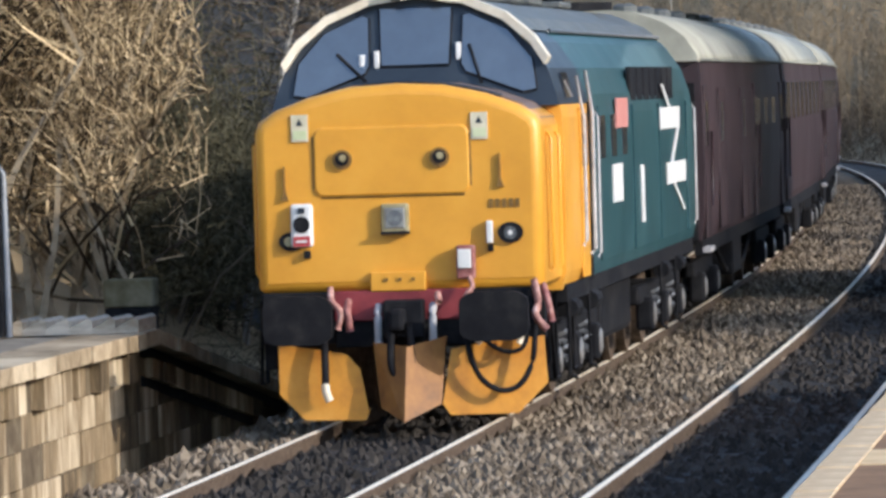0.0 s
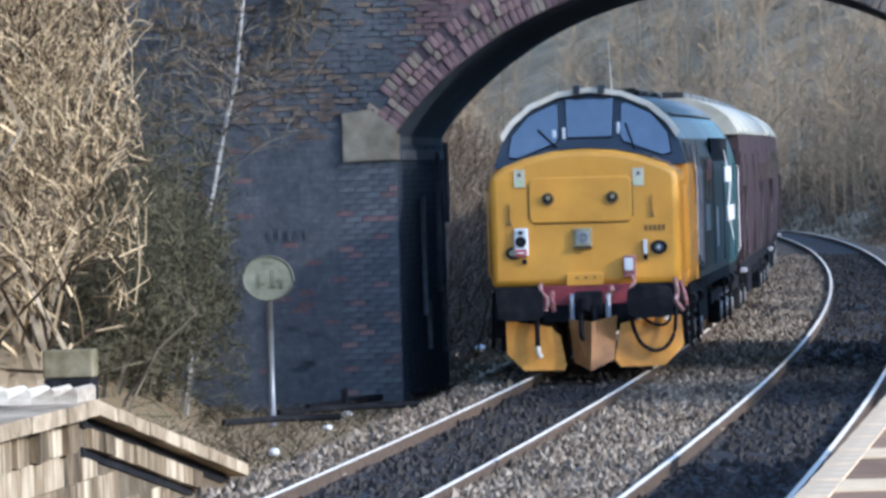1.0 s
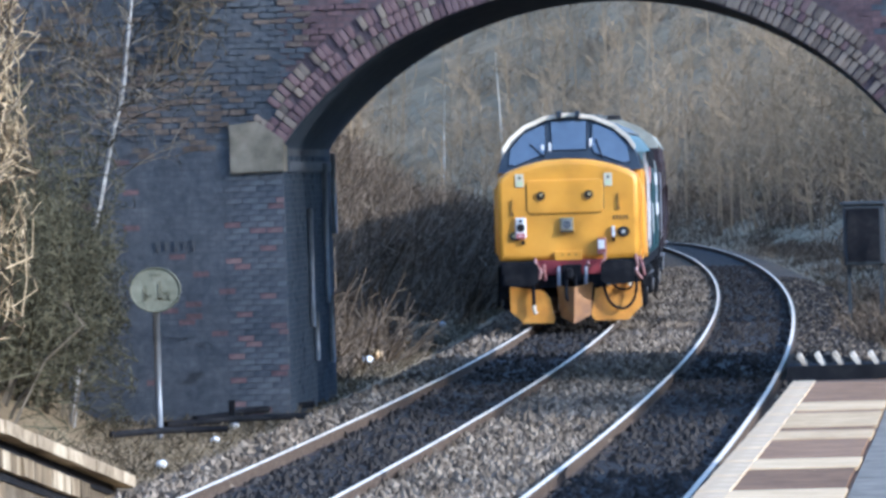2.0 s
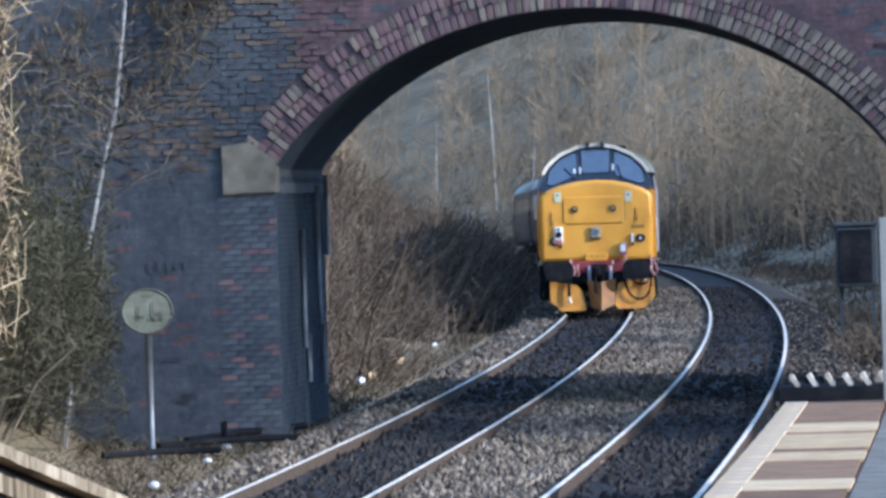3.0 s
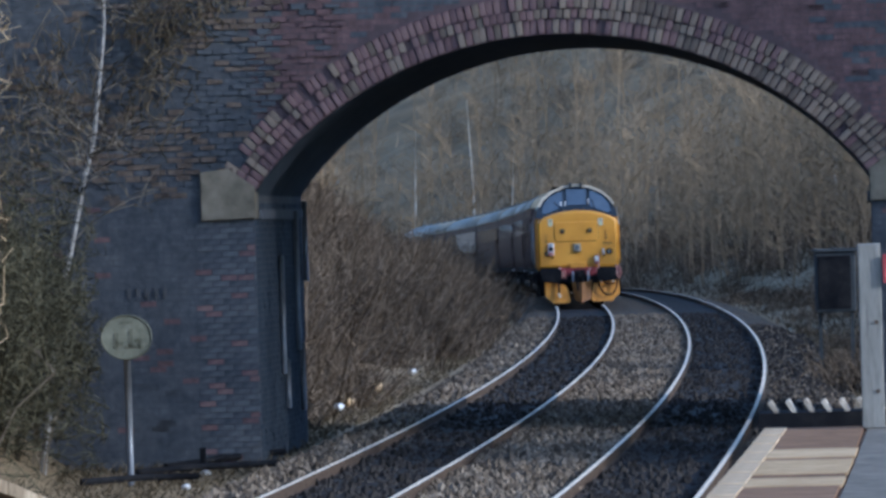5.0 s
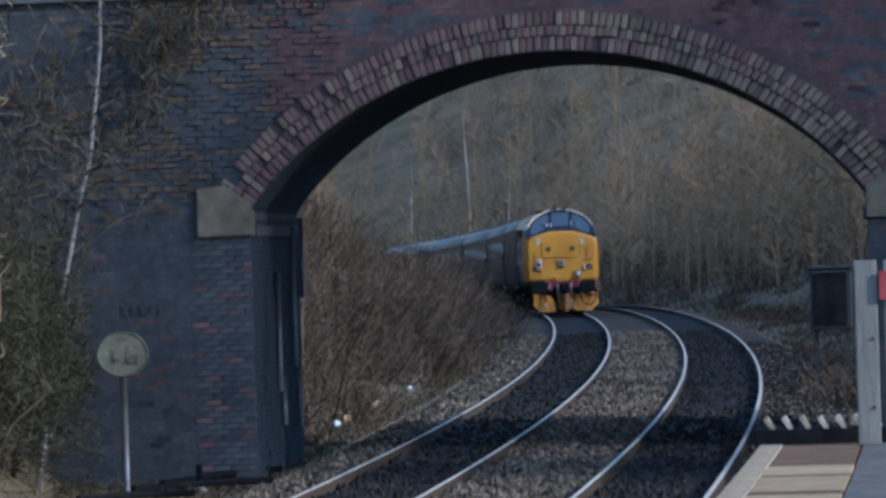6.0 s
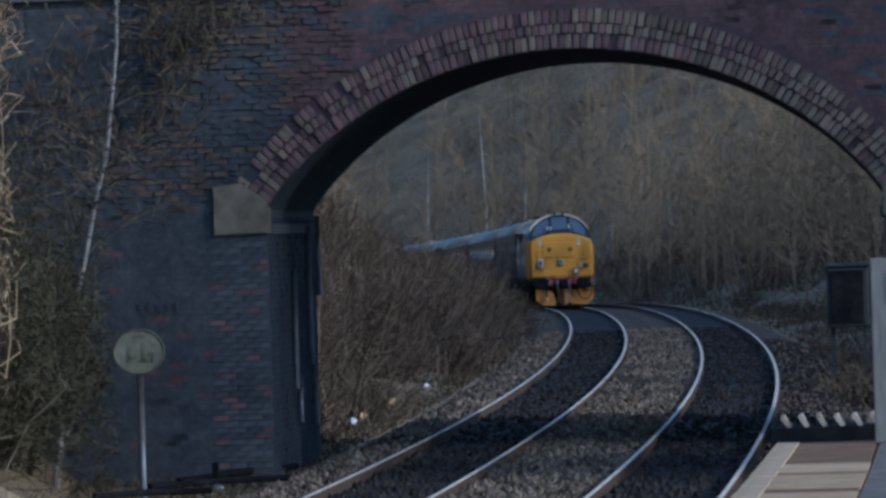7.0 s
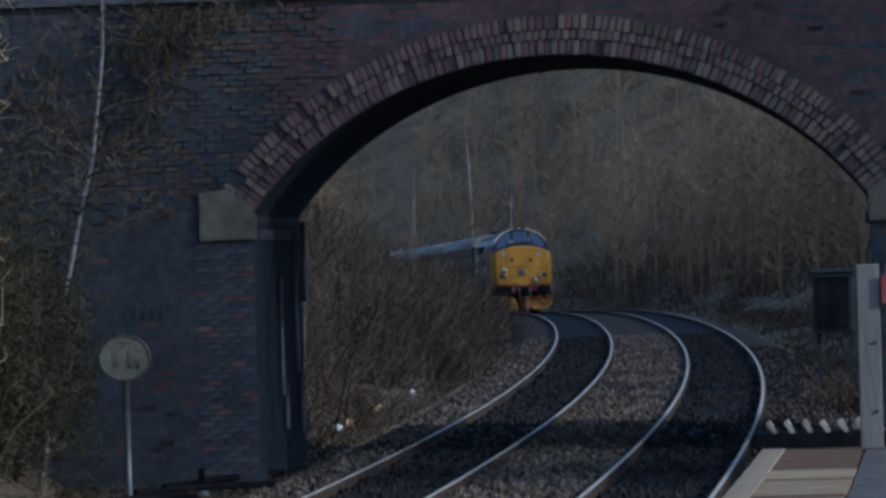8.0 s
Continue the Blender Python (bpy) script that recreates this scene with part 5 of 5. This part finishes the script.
    part("roof_brow", bm, M_CREAM, hood, "cream-painted roof brow")
    for x in (-0.17, 0.17):
        boxed("horn_grille", x, 2.33, 3.9, 0.09, 0.32, 0.12, M_NAVY, hood, 0.01)
    for sg in (-1, 1):
        window_pane("cab_side_window", [(sg * 1.312, 2.75, 2.9), (sg * 1.312, 3.45, 2.9), (sg * 1.245, 3.45, 3.13), (sg * 1.245, 2.85, 3.13)][::sg], M_GLASS, hood, 0.02)
        for yy in (3.72,):
            tubed("handrail", [(sg * 1.36, yy, 1.5), (sg * 1.395, yy, 1.55), (sg * 1.395, yy, 2.7), (sg * 1.33, yy, 3.1)], 0.018, M_PIPEGREY, cab, 6, "pale grab rail")
        boxed("cab_door", sg * 1.345, 4.1, 2.0, 0.025, 0.66, 1.6, M_YELLOW, cab, 0.008)
        boxed("door_window", sg * 1.356, 4.1, 2.5, 0.02, 0.46, 0.5, M_GLASS, cab, 0.006)
        tubed("handrail", [(sg * 1.36, 4.55, 1.4), (sg * 1.4, 4.55, 1.45), (sg * 1.4, 4.55, 2.75), (sg * 1.34, 4.55, 3.15)], 0.02, M_PIPEGREY, cab, 6, "pale grab rail")
        boxed("door_recess", sg * 1.347, 4.72, 2.0, 0.02, 0.1, 1.7, M_BLACK, cab)
    # body
    bm = bmesh.new()
    prism(bm, mirrored(HALF_BODY), 4.9, 18.1)
    body = part("body", bm, M_TEAL, loco, "blue-green painted body side")
    bm = bmesh.new()
    cap = [(0.955, 3.545), (0.81, 3.668), (0.425, 3.835), (0.0, 3.893)]
    prism(bm, cap + [(-x, z) for x, z in cap[-2::-1]], 2.75, 18.1)
    roof = part("roof", bm, M_ROOFGREY, loco, "weathered grey roof")
    for sg in (-1, 1):
        tubed("gutter", [(sg * 0.965, 4.95, 3.545), (sg * 0.965, 18.1, 3.545)], 0.022, M_GALV, roof, 6)
        for k in range(7):
            boxed("side_grille", sg * 1.30, 10.2 + k * 0.82, 2.98, 0.05, 0.7, 0.42, M_BLACK, body, 0.01)
        for k in range(3):
            boxed("body_window", sg * 1.352, 6.1 + k * 1.25, 2.5, 0.02, 0.5, 0.42, M_GLASS, body, 0.006)
        for yy in (5.6, 9.6, 13.0, 16.9):
            boxed("panel_rib", sg * 1.356, yy, 2.05, 0.02, 0.05, 1.5, M_TEALDARK, body)
        # plain white shapes of the livery
        boxed("livery_bar", sg * 1.362, 14.5, 2.62, 0.012, 2.7, 0.24, M_WHITE, body)
        boxed("livery_bar", sg * 1.366, 15.2, 2.0, 0.012, 2.7, 0.24, M_WHITE, body)
        bm = bmesh.new()
        for (ya, za), (yb, zb) in (((13.4, 3.0), (14.9, 2.62)), ((15.6, 2.5), (14.6, 2.1)), ((14.8, 1.9), (16.3, 1.55))):
            vs = [(ya - 0.14, za), (ya + 0.14, za), (yb + 0.14, zb), (yb - 0.14, zb)]
            prism(bm, vs, sg * 1.357, sg * 1.369, "x")
        part("livery_stroke", bm, M_WHITE, body)
        boxed("number_patch", sg * 1.362, 7.6, 2.02, 0.012, 1.1, 0.38, M_WHITE, body)
        boxed("number_patch", sg * 1.362, 10.6, 1.85, 0.012, 0.35, 0.6, M_WHITE, body)
        boxed("nameplate", sg * 1.366, 8.2, 2.72, 0.014, 1.3, 0.3, M_NAMERED, body, 0, "red cast nameplate")
        boxed("solebar", sg * 1.27, 10.2, 1.1, 0.1, 15.6, 0.16, M_BLACK, loco)
        for yy in (5.1, 17.7):
            tubed("handrail", [(sg * 1.37, yy, 1.35), (sg * 1.40, yy, 1.4), (sg * 1.40, yy, 2.7), (sg * 1.37, yy, 2.75)], 0.014, M_PIPEGREY, body, 6)
    for y0, r in ((15.6, 0.65),):
        bm = bmesh.new()
        tube(bm, [(0, y0, 3.86), (0, y0, 3.95)], r, 24)
        part("roof_fan", bm, M_BLACK, roof)
    for y0 in (7.2, 9.0, 12.2):
        boxed("roof_panel", 0, y0, 3.885, 0.9, 1.2, 0.07, M_ROOFGREY, roof, 0.02)
    boxed("exhaust", 0.0, 10.6, 3.92, 0.35, 0.7, 0.12, M_BLACK, roof, 0.02)
    # buffer beam, buffers, coupling
    beam = boxed("buffer_beam", 0.02, 0.66, 1.1, 1.24, 0.16, 0.27, M_RED, loco, 0.01, "dark red buffer beam")
    boxed("drag_box", 0.02, 0.68, 0.85, 1.24, 0.14, 0.24, M_BLACK, beam, 0.01)
    for x in (-0.93, 0.97):
        boxed("beam_end", x, 0.67, 1.0, 0.64, 0.14, 0.46, M_BLACK, beam, 0.01)
    for x in (-0.86, 0.89):
        bm = bmesh.new()
        tube(bm, [(x, 0.62, 1.0), (x, 0.1, 1.0)], [0.17, 0.15], 18)
        shank = part("buffer", bm, M_BLACK, beam, "black oval buffer", smooth=True)
        bm = bmesh.new()
        pts = [(x + 0.335 * max(-0.92, min(0.92, 1.12 * math.cos(k))), 1.0 + 0.235 * max(-0.93, min(0.93, 1.1 * math.sin(k)))) for k in (2 * math.pi * i / 28 for i in range(28))]
        prism(bm, pts, 0.0, 0.1)
        part("buffer_head", bm, M_BLACK, shank)
    hook = boxed("coupling_hook", 0.0, 0.4, 0.98, 0.14, 0.5, 0.2, M_BLACK, beam, 0.04)
    boxed("coupling_block", 0.04, 0.48, 0.98, 0.36, 0.2, 0.34, M_BLACK, beam, 0.02)
    tubed("coupling_link", [(-0.05, 0.25, 0.95), (-0.06, 0.22, 0.6), (0.0, 0.22, 0.48), (0.1, 0.22, 0.48), (0.14, 0.22, 0.6), (0.1, 0.25, 0.95)], 0.035, M_BLACK, hook, 8)
    for x in (-0.19, 0.3):
        tubed("pipe", [(x, 0.5, 1.1), (x, 0.42, 1.0), (x, 0.42, 0.75)], 0.035, M_PIPEGREY, beam, 8, "pale grey hose")
    for pts, r, mat in (([(-0.62, 0.5, 1.27), (-0.6, 0.42, 1.15), (-0.52, 0.4, 1.05), (-0.55, 0.4, 0.9)], 0.03, M_PINK),
                        ([(-0.46, 0.5, 1.15), (-0.46, 0.4, 1.05), (-0.44, 0.4, 0.88)], 0.035, M_REDPALE),
                        ([(0.34, 0.5, 1.2), (0.36, 0.42, 1.12)], 0.032, M_PINK),
                        ([(1.2, 0.55, 1.3), (1.24, 0.5, 1.1), (1.22, 0.45, 0.98), (1.32, 0.45, 0.85)], 0.034, M_PINK),
                        ([(1.28, 0.6, 1.25), (1.33, 0.5, 1.1), (1.36, 0.5, 0.92)], 0.03, M_REDPALE),
                        ([(-0.68, 0.4, 0.95), (-0.66, 0.3, 0.6), (-0.66, 0.28, 0.42)], 0.035, M_BLACK),
                        ([(-0.66, 0.28, 0.42), (-0.65, 0.26, 0.34), (-0.62, 0.26, 0.27)], 0.038, M_CREAM),
                        ([(0.62, 0.45, 0.95), (0.62, 0.3, 0.75), (0.7, 0.26, 0.5), (0.82, 0.26, 0.37), (0.96, 0.26, 0.33), (1.1, 0.26, 0.4), (1.2, 0.28, 0.6), (1.22, 0.35, 0.9)], 0.026, M_BLACK),
                        ([(0.7, 0.4, 0.85), (0.85, 0.3, 0.72), (1.0, 0.28, 0.67), (1.12, 0.3, 0.72), (1.16, 0.4, 0.9)], 0.022, M_BLACK),
                        ([(0.66, 0.32, 0.83), (0.74, 0.3, 0.76)], 0.035, M_CREAM),
                        ([(1.12, 0.3, 0.86), (1.08, 0.28, 0.74)], 0.03, M_CREAM)):
        tubed("brake_hose", pts, r, mat, beam, 8)
    # ploughs
    for name, pts in (("snow_plough", [(-1.1, 0.78), (-0.48, 0.68), (-0.36, 0.55), (-0.28, 0.16), (-0.31, 0.09), (-0.86, 0.1), (-1.09, 0.33)]),
                      ("snow_plough", [(0.46, 0.7), (0.62, 0.74), (1.28, 0.8), (1.31, 0.38), (1.05, 0.12), (0.45, 0.12), (0.38, 0.22)])):
        bm = bmesh.new()
        prism(bm, pts, 0.36, 0.40)
        for v in bm.verts:
            v.co.y += (0.8 - v.co.z) * -0.12 + abs(v.co.x) * 0.1
        part(name, bm, M_PLOUGH, beam, "orange-yellow snow plough blade")
    bm = bmesh.new()
    for q in ([(-0.24, 0.42, 0.78), (0.09, 0.16, 0.74), (0.07, 0.02, 0.08), (-0.17, 0.3, 0.2)], [(0.09, 0.16, 0.74), (0.42, 0.42, 0.82), (0.37, 0.3, 0.22), (0.07, 0.02, 0.08)]):
        vs = [bm.verts.new(c) for c in q]
        ws = [bm.verts.new((c[0], c[1] + 0.03, c[2])) for c in q]
        bm.faces.new(vs)
        bm.faces.new(ws[::-1])
        for k in range(4):
            bm.faces.new((vs[k], ws[k], ws[(k + 1) % 4], vs[(k + 1) % 4]))
    bmesh.ops.recalc_face_normals(bm, faces=bm.faces[:])
    part("centre_plough", bm, M_PLOUGHDARK, beam, "grimy V-shaped centre plough")
    bogie(loco, 4.0, (-2.06, 0.0, 2.06), 0.57, 2.9)
    bogie(loco, 14.7, (-2.06, 0.0, 2.06), 0.57, 2.9)
    boxed("fuel_tank", 0, 9.35, 0.72, 2.3, 3.6, 0.62, M_BLACK, loco, 0.08)
    for sg in (-1, 1):
        for yy in (0.95, 2.6):
            tubed("step_rail", [(sg * 1.3, yy, 1.15), (sg * 1.33, yy, 0.4), (sg * 1.33, yy + 0.35, 0.4), (sg * 1.3, yy + 0.35, 1.15)], 0.022, M_BLACK, loco, 6)
        boxed("sand_box", sg * 1.2, 1.15, 0.75, 0.2, 0.35, 0.45, M_BLACK, loco, 0.03)
    return loco


COACH_HALF = [(1.33, 1.1), (1.36, 1.22), (1.40, 2.0), (1.385, 2.8), (1.355, 3.26)]
COACH_ROOF = [(1.365, 3.26), (1.34, 3.35), (1.2, 3.56), (0.95, 3.74), (0.6, 3.87), (0.0, 3.94)]


def build_coach(windows):
    coach = empty("railway_coach")
    tagged(coach, "maroon passenger coach with a pale grey roof", "coach", "coaches of the train")
    bm = bmesh.new()
    prism(bm, mirrored(COACH_HALF + [(0.0, 3.26)]), 0.3, 19.9)
    body = part("body", bm, M_MAROON, coach, "glossy maroon body side")
    bm = bmesh.new()
    prism(bm, mirrored(COACH_ROOF), 0.22, 19.98)
    roof = part("roof", bm, M_COACHROOF, coach, "pale grey curved roof")
    for p in roof.data.polygons:
        p.use_smooth = abs(p.normal.y) < 0.5
    for k in range(6):
        y = 2.2 + k * 3.1
        for x in (-0.35, 0.35):
            bm = bmesh.new()
            tube(bm, [(x, y, 3.86), (x, y, 3.97), (x, y, 4.0)], [0.16, 0.15, 0.08], 10)
            part("roof_vent", bm, M_ROOFGREY, roof)
    for end in (0.3, 19.9):
        sg = -1 if end < 1 else 1
        boxed("gangway", 0, end + sg * 0.12, 2.2, 1.05, 0.25, 2.15, M_BLACK, coach, 0.05, "black gangway bellows")
        boxed("end_panel", 0, end + sg * 0.016, 2.05, 2.6, 0.03, 1.9, M_BLACK, coach)
        for x in (-0.87, 0.87):
            bm = bmesh.new()
            tube(bm, [(x, end, 1.11), (x, end + sg * 0.3, 1.11), (x, end + sg * 0.32, 1.11)], [0.1, 0.1, 0.24], 14)
            part("buffer", bm, M_BLACK, coach)
    for sg in (-1, 1):
        tubed("gutter", [(sg * 1.375, 0.3, 3.27), (sg * 1.375, 19.9, 3.27)], 0.02, M_COACHROOF, roof, 6)
        if windows:
            for k in range(8):
                w = boxed("window", sg * 1.383, 2.4 + k * 2.17, 2.62, 0.02, 1.22, 0.68, M_GLASS, body, 0.008)
        else:
            for k in range(3):
                boxed("window", sg * 1.383, 13.0 + k * 2.1, 2.5, 0.02, 1.0, 0.5, M_GLASS, body, 0.008)
            for y in (4.6, 9.6):
                for d in (-0.62, 0.62):
                    boxed("luggage_door", sg * 1.392, y + d, 2.05, 0.02, 1.18, 1.75, M_MAROON, body, 0.006)
                boxed("door_window", sg * 1.4, y - 0.6, 2.5, 0.02, 0.42, 0.5, M_GLASS, body, 0.006)
        for y in (0.85, 19.3) if windows else (0.85, 12.0, 19.3):
            d = boxed("door", sg * 1.388, y, 2.05, 0.03, 0.72, 1.85, M_MAROON, body, 0.008)
            boxed("door_window", sg * 1.402, y, 2.5, 0.012, 0.46, 0.55, M_GLASS, d)
            tubed("handrail", [(sg * 1.42, y + 0.5, 1.5), (sg * 1.43, y + 0.5, 2.4)], 0.016, M_MAROON, d, 5)
        boxed("solebar", sg * 1.28, 10.1, 1.02, 0.1, 19.2, 0.2, M_BLACK, coach)
        boxed("battery_box", sg * 1.0, 9.2, 0.68, 0.5, 2.0, 0.5, M_BLACK, coach, 0.03)
        tubed("truss_rod", [(sg * 1.15, 5.6, 0.92), (sg * 1.15, 8.0, 0.5), (sg * 1.15, 12.2, 0.5), (sg * 1.15, 14.6, 0.92)], 0.035, M_BLACK, coach, 6)
        boxed("footstep", sg * 1.33, 1.0, 0.98, 0.18, 0.9, 0.06, M_PIPEGREY, coach)
    for y in (3.0, 17.2):
        bogie(coach, y, (-1.3, 1.3), 0.457, 1.8, detail=False)
    return coach


def motions():
    def rows(front, length):
        out = []
        for i in range(17):
            t = i * 0.5
            a = FRONT0 + SPEED * t + front
            f, b = on_line(a + 0.18 * length, -GAP / 2), on_line(a + 0.82 * length, -GAP / 2)
            d = (b - f).normalized()
            rot = Vector((0, 1, 0)).rotation_difference(Vector((d.x, d.y, 0)).normalized()).to_matrix().to_4x4()
            rot = rot @ Matrix.Rotation(math.atan2(d.z, math.hypot(d.x, d.y)), 4, "X")
            out.append((t, Matrix.Translation(f - d * 0.18 * length) @ rot))
        return out

    walk(locomotive, rows(0.0, 18.75))
    for i, c in enumerate(coaches):
        walk(c, rows(18.9 + 20.35 * i, 20.2))


locomotive = build_locomotive()
coaches = [build_coach(False), build_coach(True)]
coaches[0]["label"] = "maroon luggage coach with double doors and grey roof"
for i in range(4):
    coaches.append(copy_thing(coaches[1], pose(0, 0, 0)))
# pale sheet added as the bright reflection along this coach's side
boxed("glint_panel", -1.402, 6.5, 2.5, 0.02, 12.0, 1.0, M_COACHGLINT, coaches[4], 0, "pale sheet painted as a bright reflection on the coach side")

motions()
